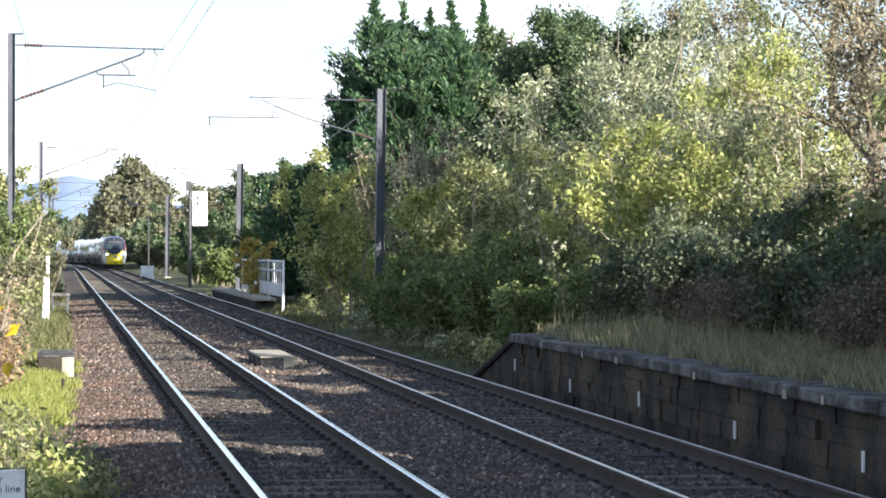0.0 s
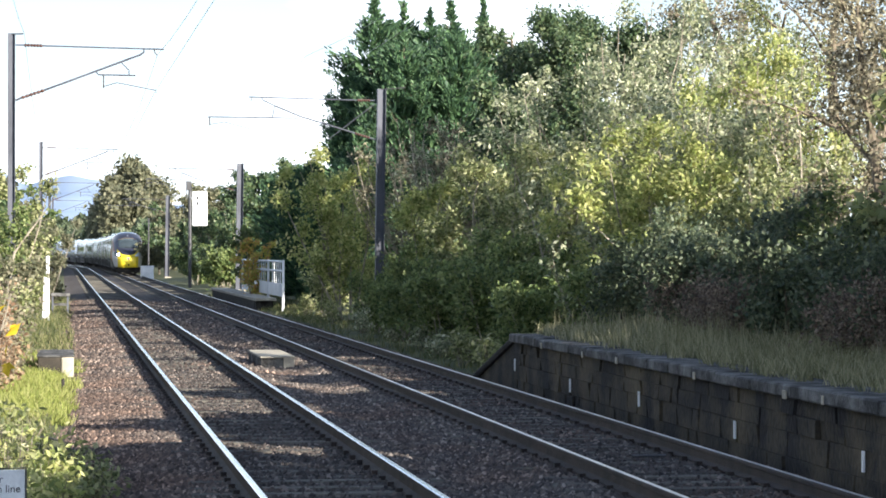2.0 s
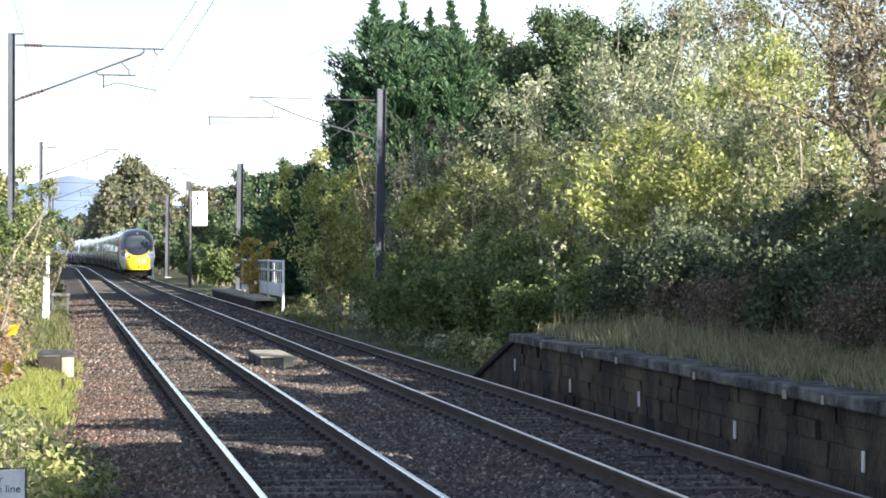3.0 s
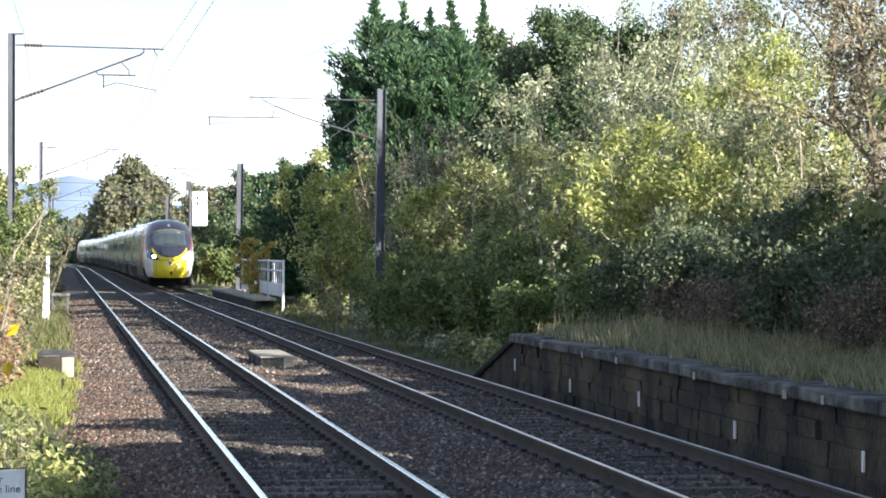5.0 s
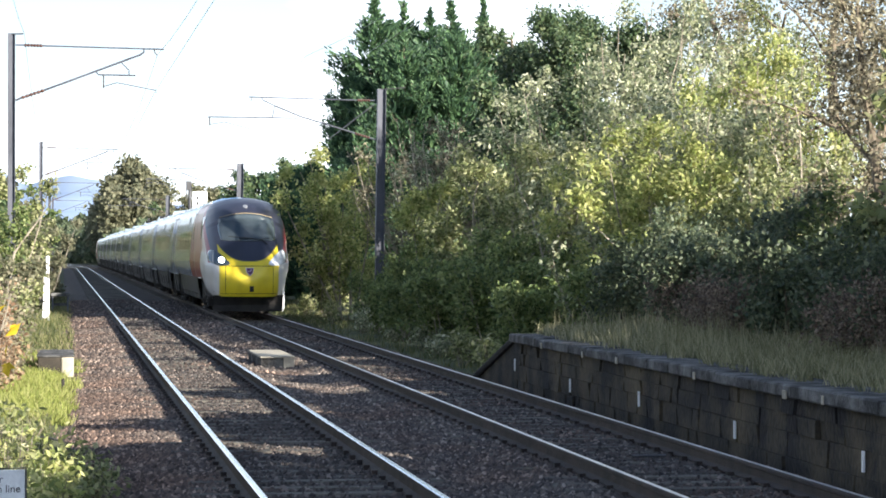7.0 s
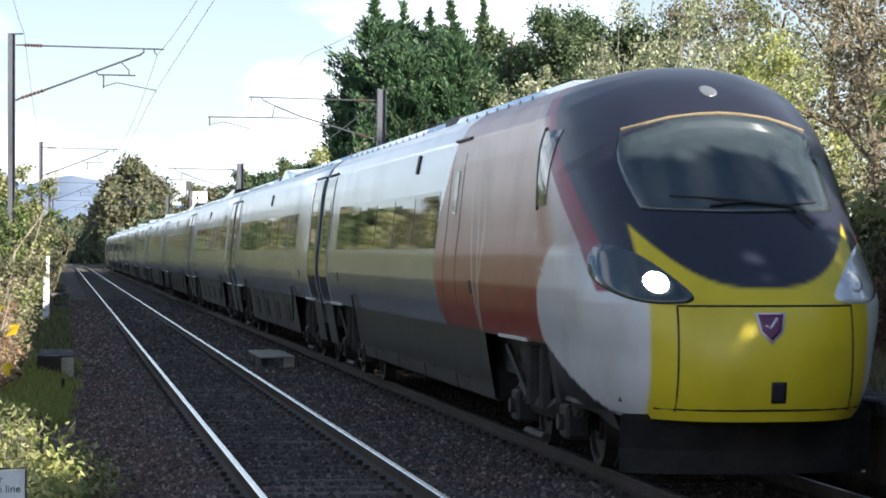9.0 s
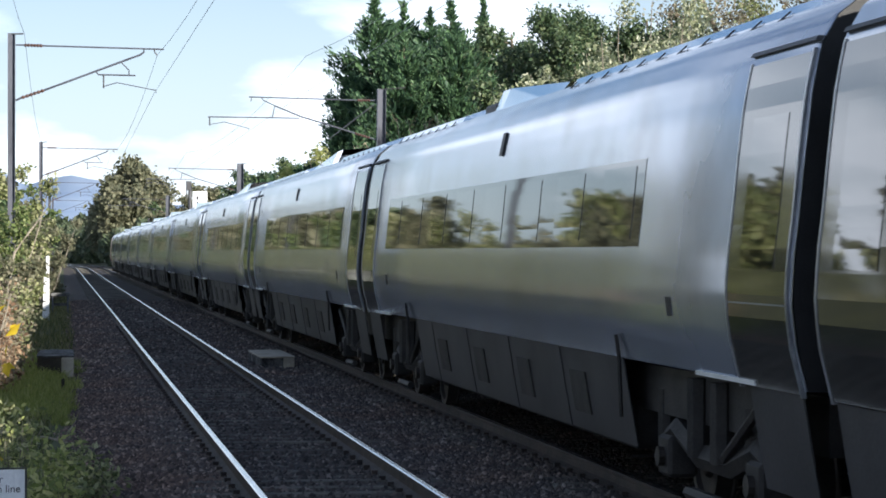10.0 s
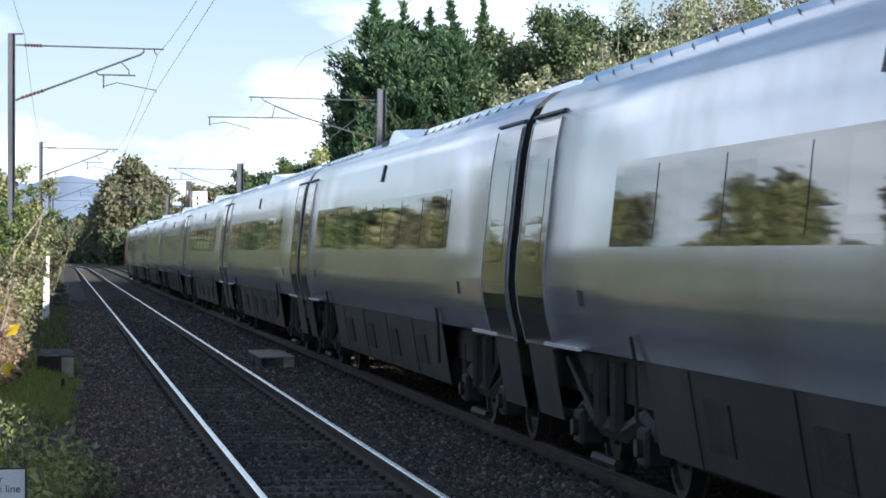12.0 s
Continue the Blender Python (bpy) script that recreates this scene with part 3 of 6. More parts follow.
def turf_z(x, y):
    return PLAT_TOP - 0.06 + 0.05 * noise.noise((x * 1.5, y * 0.7, 4)) + 0.08 * max(0, x - 8.4)


def build_grass():
    rng = np.random.default_rng(21)
    blades("platform_grass", np.concatenate([scatter(rng, 26000, 7.98, 10.4, 20, 42.4, turf_z), scatter(rng, 3500, 7.62, 8.1, 20, 42.4, lambda x, y: PLAT_TOP - 0.02, 1.4)]), 0.24, 0.013, M_DRYGRASS, 1, "long dry grass on the old platform")
    blades("tall_grass_stems", scatter(rng, 1500, 8.0, 9.8, 33, 42.3, turf_z, 1.2), 0.50, 0.012, M_DRYGRASS, 2, "tall pale grass stems on the old platform", 0.15)
    blades("bank_grass", scatter(rng, 17000, 7.75, 10.2, 43, 140, lambda x, y: ground_z(x, y), 0.9), 0.17, 0.018, M_GRASS, 3, "rough grass at the foot of the bank")
    V = scatter(rng, 21000, -1.9, 0.55, 34.5, 56, lambda x, y: max(ground_z(x, y) - 0.02, ballast_z(x) - 0.03 if x > -0.2 else -9))
    V = V[[bool(p[0] < 0.08 + 0.55 * noise.noise((float(p[1]) * 0.7, float(p[0]) * 2.0, 3.0))) for p in V]]
    blades("verge_grass", V, 0.20, 0.020, M_LAWN, 4, "bright green grass beside the near track")
    blades("weedy_verge", scatter(rng, 9000, -2.2, 0.25, 56, 130, lambda x, y: ground_z(x, y) - 0.02, 0.8), 0.30, 0.025, M_GRASS, 5, "weedy grass verge")
    blades("near_verge_grass", scatter(rng, 4000, -1.6, -0.15, 16, 34.5, lambda x, y: ground_z(x, y) - 0.02, 1.0), 0.25, 0.016, M_GRASS, 6, "thin rough grass at the platform end")


def build_plants():
    # conifer row
    for k, (x, y, h, r, n, sp) in enumerate((
            (13.45, 112, 13.2, 2.3, 34000, 1.0), (14.85, 113, 12.9, 2.2, 24000, 1.1), (15.85, 112, 12.4, 2.2, 24000, 1.0), (16.95, 113, 12.8, 2.2, 24000, 1.2),
            (18.4, 113, 12.9, 1.5, 16000, 1.9), (19.4, 114, 11.4, 1.5, 14000, 1.3), (14.2, 108, 11.2, 2.3, 22000, 0.6), (16.4, 108, 11.3, 2.4, 24000, 0.6), (18.0, 109, 10.9, 2.0, 20000, 0.6),
            (12.3, 110, 9.6, 1.5, 18000, 0.6), (12.0, 106, 7.0, 1.3, 14000, 0.6))):
        conifer(x, y, h, r, "tall dark green cypress in a row behind the bank", 40 + k, n, 0.23, sp)
    for k, (x, y, h, r) in enumerate(((11.3, 109, 5.4, 1.3), (11.2, 118, 6.3, 1.6), (11.4, 126, 6.2, 1.8), (12.0, 134, 6.6, 2.0))):
        conifer(x, y, h, r, "dense dark cypress by the lineside", 60 + k, 9000, 0.34, 0.4, 0.35)
    # wooded bank
    rows = (
        ("tree", 18.3, 94, 11.0, 2.9, "dark broadleaf tree behind the bank", M_LEAF_DARK, 13000, 0.12, 1),
        ("tree", 13.2, 72, 7.6, 1.9, "dark green broadleaf tree on the bank", M_LEAF_DARK, 12000, 0.11, 1),
        ("tree", 12.7, 76, 7.2, 1.7, "dark green broadleaf tree on the bank", M_LEAF_DARK, 12000, 0.11, 1),
        ("tree", 16.2, 88, 11.0, 2.3, "dark broadleaf tree behind the bank", M_LEAF_DARK, 15000, 0.12, 1),
        ("tree", 17.3, 90, 10.4, 2.1, "dark broadleaf tree behind the bank", M_LEAF_DARK, 15000, 0.12, 1),
        ("tree", 14.3, 80, 7.0, 1.9, "dark broadleaf tree behind the bank", M_LEAF_DARK, 13000, 0.11, 1),
        ("tree", 15.6, 86, 9.2, 2.5, "dark broadleaf tree behind the bank", M_LEAF_DARK, 13000, 0.12, 1),
        ("tree", 15.7, 76, 10.0, 2.8, "dark green broadleaf tree on the bank", M_LEAF_DARK, 13000, 0.11, 1),
        ("tree", 17.2, 74, 10.6, 2.9, "dark green broadleaf tree on the bank", M_LEAF_DARK, 13000, 0.11, 1),
        ("shrub", 9.4, 86, 5.9, 1.8, "yellowing shrub beside the mast", M_LEAF_YELLOW, 5600, 0.105, 7),
        ("shrub", 9.2, 92, 3.0, 1.3, "low olive-green shrub by the line", M_LEAF_OLIVE, 3600, 0.10, 5),
        ("shrub", 11.2, 81, 7.0, 1.3, "tall thin shrub with few pale leaves", M_LEAF_BROWN, 3000, 0.08, 12),
        ("shrub", 12.2, 80, 6.6, 1.3, "tall thin shrub with few pale leaves", M_LEAF_BROWN, 2600, 0.08, 12),
        ("shrub", 8.9, 74, 1.7, 1.0, "low dark green bramble by the far track", M_LEAF_GREEN, 2600, 0.08, 7),
        ("shrub", 8.8, 66, 1.9, 1.0, "low green bramble by the far track", M_LEAF_GREEN, 2800, 0.08, 7),
        ("shrub", 8.75, 60, 2.1, 1.0, "low dark green bramble by the far track", M_LEAF_GREEN, 3000, 0.08, 7),
        ("shrub", 8.8, 54, 2.3, 1.05, "green bramble by the far track", M_LEAF_GREEN, 3400, 0.075, 7),
        ("shrub", 8.9, 49, 1.8, 0.9, "dark green bramble at the platform end", M_LEAF_GREEN, 3000, 0.075, 7),
        ("shrub", 10.1, 47, 2.3, 1.1, "green bramble at the platform end", M_LEAF_GREEN, 3600, 0.075, 7),
        ("shrub", 13.5, 62, 8.3, 2.0, "tall pale willow shrub on the bank", M_LEAF_SILVER, 7500, 0.085, 9),
        ("shrub", 14.9, 64, 8.6, 2.0, "tall pale willow shrub on the bank", M_LEAF_SILVER, 7500, 0.085, 9),
        ("tree", 18.0, 66, 11.2, 3.0, "tall thin tree with sparse brown leaves", M_LEAF_BROWN, 3600, 0.085, 1),
        ("tree", 18.9, 61, 10.6, 3.0, "tall thin tree with sparse brown leaves", M_LEAF_BROWN, 3400, 0.085, 1),
        ("tree", 16.6, 60, 8.6, 2.4, "thin tree with sparse olive leaves", M_LEAF_OLIVE, 3400, 0.085, 1),
        ("shrub", 10.6, 74, 4.6, 1.4, "yellow-green shrub on the bank", M_LEAF_YELLOW, 5200, 0.10, 6),
        ("shrub", 9.6, 70, 2.9, 1.3, "low green shrub by the line", M_LEAF_GREEN, 4200, 0.09, 6),
        ("shrub", 10.0, 64, 3.6, 1.5, "olive-green shrub on the bank", M_LEAF_OLIVE, 5200, 0.09, 6),
        ("shrub", 11.6, 68, 5.6, 1.7, "olive-green shrub on the bank", M_LEAF_OLIVE, 6000, 0.09, 6),
        ("shrub", 9.8, 57, 2.8, 1.3, "dark green shrub at the platform end", M_LEAF_GREEN, 5000, 0.08, 6),
        ("shrub", 10.9, 59, 5.2, 1.6, "olive-green shrub on the bank", M_LEAF_OLIVE, 6500, 0.085, 7),
        ("shrub", 12.6, 63, 6.2, 1.7, "olive-green shrub on the bank", M_LEAF_OLIVE, 7500, 0.085, 7),
        ("shrub", 9.7, 51, 2.4, 1.2, "green shrub at the platform end", M_LEAF_GREEN, 5200, 0.075, 6),
        ("shrub", 11.2, 53, 4.6, 1.5, "yellow-green shrub on the bank", M_LEAF_YELLOW, 6000, 0.08, 7),
        ("shrub", 12.6, 55, 6.9, 1.9, "pale willow shrub on the bank", M_LEAF_SILVER, 8500, 0.08, 8),
        ("shrub", 14.2, 58, 7.8, 1.9, "pale willow shrub on the bank", M_LEAF_SILVER, 7500, 0.085, 8),
        ("shrub", 11.5, 48, 4.9, 1.5, "bright yellow-green shrub on the bank", M_LEAF_YELLOW, 7500, 0.08, 8),
        ("shrub", 12.1, 47.5, 5.2, 1.5, "bright yellow-green shrub on the bank", M_LEAF_YELLOW, 7500, 0.08, 8),
        ("shrub", 12.8, 49, 5.6, 1.8, "pale yellow-green shrub on the bank", M_LEAF_SILVER, 8000, 0.08, 8),
        ("shrub", 14.4, 52, 6.6, 1.8, "pale yellow-green shrub on the bank", M_LEAF_YELLOW, 7500, 0.08, 8),
        ("shrub", 12.2, 44, 3.6, 1.5, "olive-green bramble thicket behind the platform", M_LEAF_OLIVE, 7500, 0.075, 8),
        ("shrub", 13.6, 46, 4.4, 1.6, "olive-green shrub behind the platform", M_LEAF_OLIVE, 7500, 0.08, 8),
        ("tree", 13.9, 45.5, 8.6, 2.3, "thin tree with sparse brown leaves", M_LEAF_BROWN, 4200, 0.075, 1),
        ("tree", 12.9, 38.5, 6.8, 1.7, "tree with sparse brown leaves", M_LEAF_BROWN, 3800, 0.07, 1),
        ("tree", 12.75, 36.3, 4.8, 0.5, "dark ivy-clad tree behind the platform", M_LEAF_HEDGE, 6500, 0.065, 1),
        ("shrub", 11.3, 36.5, 3.2, 1.2, "dark green shrub behind the platform", M_LEAF_GREEN, 6000, 0.065, 7),
    )
    for k, (nm, x, y, h, sp, lab, mat, n, lf, st) in enumerate(rows):
        if st == 1:
            plant("tree", x, y, h, sp, lab, "tree", mat, int(n * 1.7), lf * 0.72, 1, 100 + k, clear=0.25, group="trees on the bank")
        else:
            plant("shrub", x, y, h, sp, lab, "shrub", mat, int(n * 1.75), lf * 0.70, st + (3 if mat is M_LEAF_SILVER else 0), 100 + k, M_TWIG, 0.05, group="shrubs on the bank", up=0.26, long=2.1)
    # bare pale saplings standing out of the thicket
    for k, (x, y, h, n) in enumerate(((12.75, 44.0, 5.0, 700), (12.3, 45.0, 4.4, 500), (11.6, 50.0, 4.8, 900), (10.9, 55.0, 4.4, 700), (10.7, 77.5, 5.6, 500), (11.2, 76.5, 6.2, 500), (10.2, 61.0, 4.2, 500), (13.3, 50.5, 6.4, 900), (9.9, 47.5, 2.6, 400))):
        plant("sapling", x, y, h, 0.85, "pale bare-stemmed sapling with few leaves", "sapling", M_LEAF_SILVER, n, 0.07, 3, 700 + k, M_TWIG, 0.25, group="bare saplings", thick=0.75, up=0.35)
    for k, (x, y, h) in enumerate(((11.2, 81.0, 6.8), (11.7, 80.0, 6.6), (12.2, 81.0, 6.7), (12.7, 80.0, 6.2))):
        plant("sapling", x, y, h, 0.6, "dense upright pale stems with few dry leaves", "sapling", M_LEAF_BROWN, 700, 0.06, 11, 720 + k, M_TWIG, 0.2, group="bare saplings", thick=0.95, up=0.5, long=2.2)
    # hedge along the back of the platform
    for k in range(13):
        y = 24.5 + 1.75 * k
        plant("hedge_bush", 10.35 + 0.25 * ((k * 7) % 3 - 1), y, 1.75 + 0.25 * ((k * 5) % 4 - 1), 1.0, "dark dense hedge bush behind the platform", "hedge", M_LEAF_HEDGE, 6800, 0.050, 6, 200 + k, M_BARK, 0.02, group="platform hedge", z=PLAT_TOP - 0.1)
    # dead bracken before the hedge
    for k, (x, y) in enumerate(((9.75, 40.5), (9.8, 38.2), (9.7, 36.6), (9.75, 29.6), (9.7, 31.0))):
        plant("bracken_clump", x, y, 1.2, 0.75, "reddish-brown dead bracken against the hedge", "bracken", M_BRACKEN, 3200, 0.034, 11, 230 + k, M_TWIG, 0.1, z=PLAT_TOP - 0.1)
    # unseen trees added past the view, beside the camera, to shade the track
    for k in range(24):
        plant("tree", 11.5 + 1.3 * (k % 3), 28 - 2.9 * k, (5.5 if k < 4 else 7.8 if k < 10 else 8.8 if k < 14 else 5.0) + 0.5 * (k % 2), 2.1 if k < 4 else 2.5, "unseen broadleaf tree added to shade the track", "tree", M_LEAF_OLIVE, 5200, 0.18 if k < 4 else 0.30, 1, 260 + k, clear=0.12, group="trees on the bank")
    # a closer unseen row, added to fill sun gaps between those crowns
    for k in range(24):
        y = 29.5 - 1.75 * k
        plant("tree", 11.6 + 0.3 * (k % 2), y, (5.6 if y > 17 else 7.6 if y > -1 else 6.0) + 0.3 * (k % 3), 1.35, "unseen slim broadleaf tree added to shade the track", "tree", M_LEAF_OLIVE, 6000 if 4 < y < 17 else 3400, 0.13 if k < 4 else 0.21, 1, 600 + k, clear=0.12, group="trees on the bank")
    # three more added at the edge of view to shade between the tracks
    for k, (x, y, h) in enumerate(((12.0, 30.4, 5.6), (12.1, 32.4, 5.8), (11.9, 34.3, 5.3))):
        plant("tree", x, y, h, 1.6, "slim broadleaf tree added to shade the middle of the tracks", "tree", M_LEAF_OLIVE, 7000, 0.10, 1, 640 + k, clear=0.1, group="trees on the bank")
    for k, (x, y, h) in enumerate(((8.3, 60.0, 0.7), (8.1, 52.5, 0.8), (8.5, 66.5, 0.7), (8.0, 47.8, 0.9), (8.4, 73.0, 0.8), (8.6, 83.0, 0.9), (8.3, 56.5, 0.6), (8.8, 94.0, 0.8))):
        plant("weed", x, y, h, 0.45, "clump of rough weeds at the foot of the bank", "weed", M_LEAF_OLIVE if k % 2 else M_LEAF_SILVER, 420, 0.05, 7, 760 + k, M_TWIG, 0.1, group="weeds by the far track", long=2.2)
    # orange-tipped sapling by the white fence
    plant("sapling", 8.32, 114, 3.5, 0.75, "sapling turning yellow and orange by the fence", "sapling", M_LEAF_ORANGE, 2200, 0.085, 5, 290, M_TWIG, 0.1)
    for k, (x, y, h) in enumerate(((9.4, 150, 2.6), (9.9, 165, 3.2), (9.3, 182, 2.8), (9.8, 200, 3.4), (10.2, 138, 4.6), (10.6, 156, 5.2), (10.6, 176, 5.0), (10.8, 196, 5.5))):
        plant("shrub", x, y, h, 1.7, "dense green shrub beside the far track", "shrub", M_LEAF_DARK if k % 2 else M_LEAF_GREEN, 4200, 0.13, 5, 300 + k, M_TWIG, 0.05, group="lineside shrubs")
    # far trees
    for k, (x, y, h, sp, mat) in enumerate(((12.0, 190, 8.6, 2.6, M_LEAF_DARK), (14.5, 200, 9.0, 2.8, M_LEAF_DARK), (16.8, 196, 9.6, 2.8, M_LEAF_DARK), (19.4, 200, 10.4, 3.0, M_LEAF_DARK), (13.2, 215, 9.0, 2.4, M_LEAF_OAK), (13.6, 170, 7.4, 2.4, M_LEAF_DARK), (15.4, 160, 8.0, 2.4, M_LEAF_DARK), (14.4, 145, 7.2, 2.2, M_LEAF_DARK))):
        plant("tree", x, y, h, sp, "broadleaf tree beyond the fence", "tree", mat, 7500, 0.16, 1, 330 + k, group="far trees", clear=0.12)
    for k, (x, y, h, sp) in enumerate(((7.6, 462, 13.5, 4.6), (9.8, 446, 16.0, 5.2), (13.4, 446, 17.8, 6.0), (15.9, 440, 14.8, 5.0), (12.2, 434, 11.5, 6.5))):
        plant("tree", x, y, h, sp, "big round oak beside the bend, turning brown", "tree", M_LEAF_OAK, 12000, 0.54, 1, 350 + k, clear=0.02, thick=1.2, group="oaks beside the bend", puff=0.15)
    for k, (x, y, h) in enumerate(((12.6, 310, 8.5), (14.5, 290, 8.8), (16, 270, 9), (11.0, 280, 7.2), (9.6, 262, 5.0), (9.3, 240, 4.4), (11.0, 235, 6.0), (12.4, 250, 7.5))):
        plant("tree", x, y, h, 3.0, "broadleaf tree beside the line", "tree", M_LEAF_OAK if k % 2 else M_LEAF_DARK, 5000, 0.22, 1, 360 + k, group="far trees", clear=0.08)
    # woods round the bend
    rng = np.random.default_rng(5)
    P = []
    for k in range(90):
        x, y = rng.uniform(-30, 26), rng.uniform(520, 720)
        if abs(x - (4 + bend(y))) < 7:
            continue
        h, r = rng.uniform(6, 10), rng.uniform(2.5, 4)
        q = rng.normal(size=(420, 3))
        q /= np.linalg.norm(q, axis=1)[:, None]
        q *= rng.uniform(0.6, 1.0, (420, 1))
        P.append(np.array((x, y, ground_z(x, y) + h * 0.5)) + q * np.array((r, r, h * 0.5)))
    for k in range(40):
        y = 330 + 5 * k
        x = 10.5 + bend(y) + rng.uniform(0, 5)
        h, r = rng.uniform(4, 7), 2.4
        q = rng.normal(size=(420, 3))
        q /= np.linalg.norm(q, axis=1)[:, None]
        q *= rng.uniform(0.6, 1.0, (420, 1))
        P.append(np.array((x, y, ground_z(x, y) + h * 0.5)) + q * np.array((r, r, h * 0.5)))
    V, F = leaf_cloud(np.concatenate(P), 0.75, rng)
    ob = new("far_woods", fast_mesh("far_woods", V, F))
    ob.data.materials.append(M_LEAF_HEDGE)
    tagged(ob, "hazy green woods round the bend of the line", "woods", kind="stuff")
    # near side of the line
    left = (
        (-1.95, 66, 4.8, 1.1, M_LEAF_OLIVE, 6000, 0.075, "yellow-green bush round the mast"),
        (-1.45, 71, 3.6, 0.75, M_LEAF_OAK, 5200, 0.075, "olive bush beside the near track"),
        (-0.75, 108, 4.1, 1.0, M_LEAF_OAK, 6000, 0.075, "yellowing bush beside the near track"),
        (-1.6, 100, 4.6, 1.1, M_LEAF_OLIVE, 3800, 0.10, "olive bush beside the near track"),
        (-1.4, 54, 2.5, 0.75, M_LEAF_OAK, 4200, 0.06, "pale leafy bush beside the near track"),
        (-1.3, 48, 1.9, 0.7, M_LEAF_OLIVE, 3600, 0.055, "bramble bush beside the near track"),
        (-1.6, 58, 3.4, 0.9, M_LEAF_GREEN, 4200, 0.07, "green bush beside the near track"),
        (-2.0, 110, 5.0, 1.5, M_LEAF_GREEN, 3600, 0.12, "green tree beside the near track"),
        (-2.2, 130, 5.0, 1.5, M_LEAF_OLIVE, 3600, 0.13, "green tree beside the near track"),
        (-2.4, 155, 5.0, 1.7, M_LEAF_GREEN, 3200, 0.15, "green tree beside the near track"),
    )
    for k, (x, y, h, sp, mat, n, lf, lab) in enumerate(left):
        plant("bush", x, y, h, sp, lab, "bush", mat, n, lf, 6, 400 + k, M_TWIG, 0.04, group="bushes beside the near track", up=0.2)
    for k, (x, y, h) in enumerate(((-1.2, 43.5, 1.5), (-1.1, 46.0, 1.4), (-1.15, 41.0, 1.1), (-1.35, 45.0, 1.9), (-1.4, 48.5, 1.8))):
        plant("bracken_clump", x, y, h + 0.2, 0.75, "tan dead bracken and brambles on the verge", "bracken", M_LEAF_BROWN if k % 2 else M_BRACKEN_TAN, 900, 0.05, 10, 430 + k, M_TWIG, 0.05, bare=0.35)
    # leafy weeds at the end of the near platform
    for k, (x, y, h, sp) in enumerate(((-0.42, 22.5, 0.75, 0.32), (-0.12, 23.5, 0.62, 0.28), (-0.55, 25.5, 0.8, 0.35), (-0.35, 20.6, 0.6, 0.3), (0.1, 22.8, 0.45, 0.2))):
        plant("weed", x, y, h, sp, "straggling weed with pale yellow-green leaves", "weed", M_LEAF_YELLOW if k % 2 else M_LEAF_OLIVE, 300, 0.035, 6, 450 + k, M_TWIG, 0.15, group="weeds at the platform end", long=2.4)
    for k, (x, y, h) in enumerate(((0.28, 24.2, 0.5), (-0.05, 21.6, 0.66), (0.16, 25.6, 0.6), (-0.3, 24.4, 0.85), (-0.5, 28.2, 0.7))):
        plant("weed", x, y, h, 0.3, "straggling weed with pale yellow-green leaves", "weed", M_LEAF_YELLOW if k % 2 else M_LEAF_OLIVE, 260, 0.04, 6, 460 + k, M_TWIG, 0.15, group="weeds at the platform end", long=2.2)
    plant("bush", -0.92, 19.6, 2.6, 0.44, "thin bush with bright yellow leaves", "bush", M_YELLOWLEAF, 80, 0.075, 5, 470, M_TWIG, 0.3)
    for k in range(32):
        plant("tree", -4.2 - 1.4 * (k % 2) + bend(118 + 9.5 * k), 118 + 9.5 * k, 6.6 + 0.6 * (k % 3), 2.6, "hedgerow tree on the near side of the line", "tree", M_LEAF_OAK if k % 3 else M_LEAF_DARK, 3400, 0.30, 1, 540 + k, clear=0.06, group="hedgerow trees")
    # hedge trees further back on the near side
    for k in range(22):
        plant("tree", -5.5 - 1.2 * (k % 3), 24 + 5.2 * k, 5.0 + 0.6 * ((k * 5) % 4), 2.3, "hedgerow tree on the near side of the line", "tree", M_LEAF_OAK if k % 2 else M_LEAF_OLIVE, 5000, 0.20, 1, 480 + k, clear=0.08, group="hedgerow trees")


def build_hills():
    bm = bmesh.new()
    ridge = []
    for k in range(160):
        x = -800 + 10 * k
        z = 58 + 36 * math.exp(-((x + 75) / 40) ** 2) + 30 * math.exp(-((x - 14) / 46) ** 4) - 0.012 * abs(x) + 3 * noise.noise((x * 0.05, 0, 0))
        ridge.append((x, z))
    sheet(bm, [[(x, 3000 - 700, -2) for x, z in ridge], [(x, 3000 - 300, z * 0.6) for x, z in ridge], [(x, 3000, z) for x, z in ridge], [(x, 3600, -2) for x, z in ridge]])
    # haze over the ridge comes only from its blue colour
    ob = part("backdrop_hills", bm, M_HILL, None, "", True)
    tagged(ob, "distant hills on the horizon, coloured blue for haze", "hills", kind="structure")


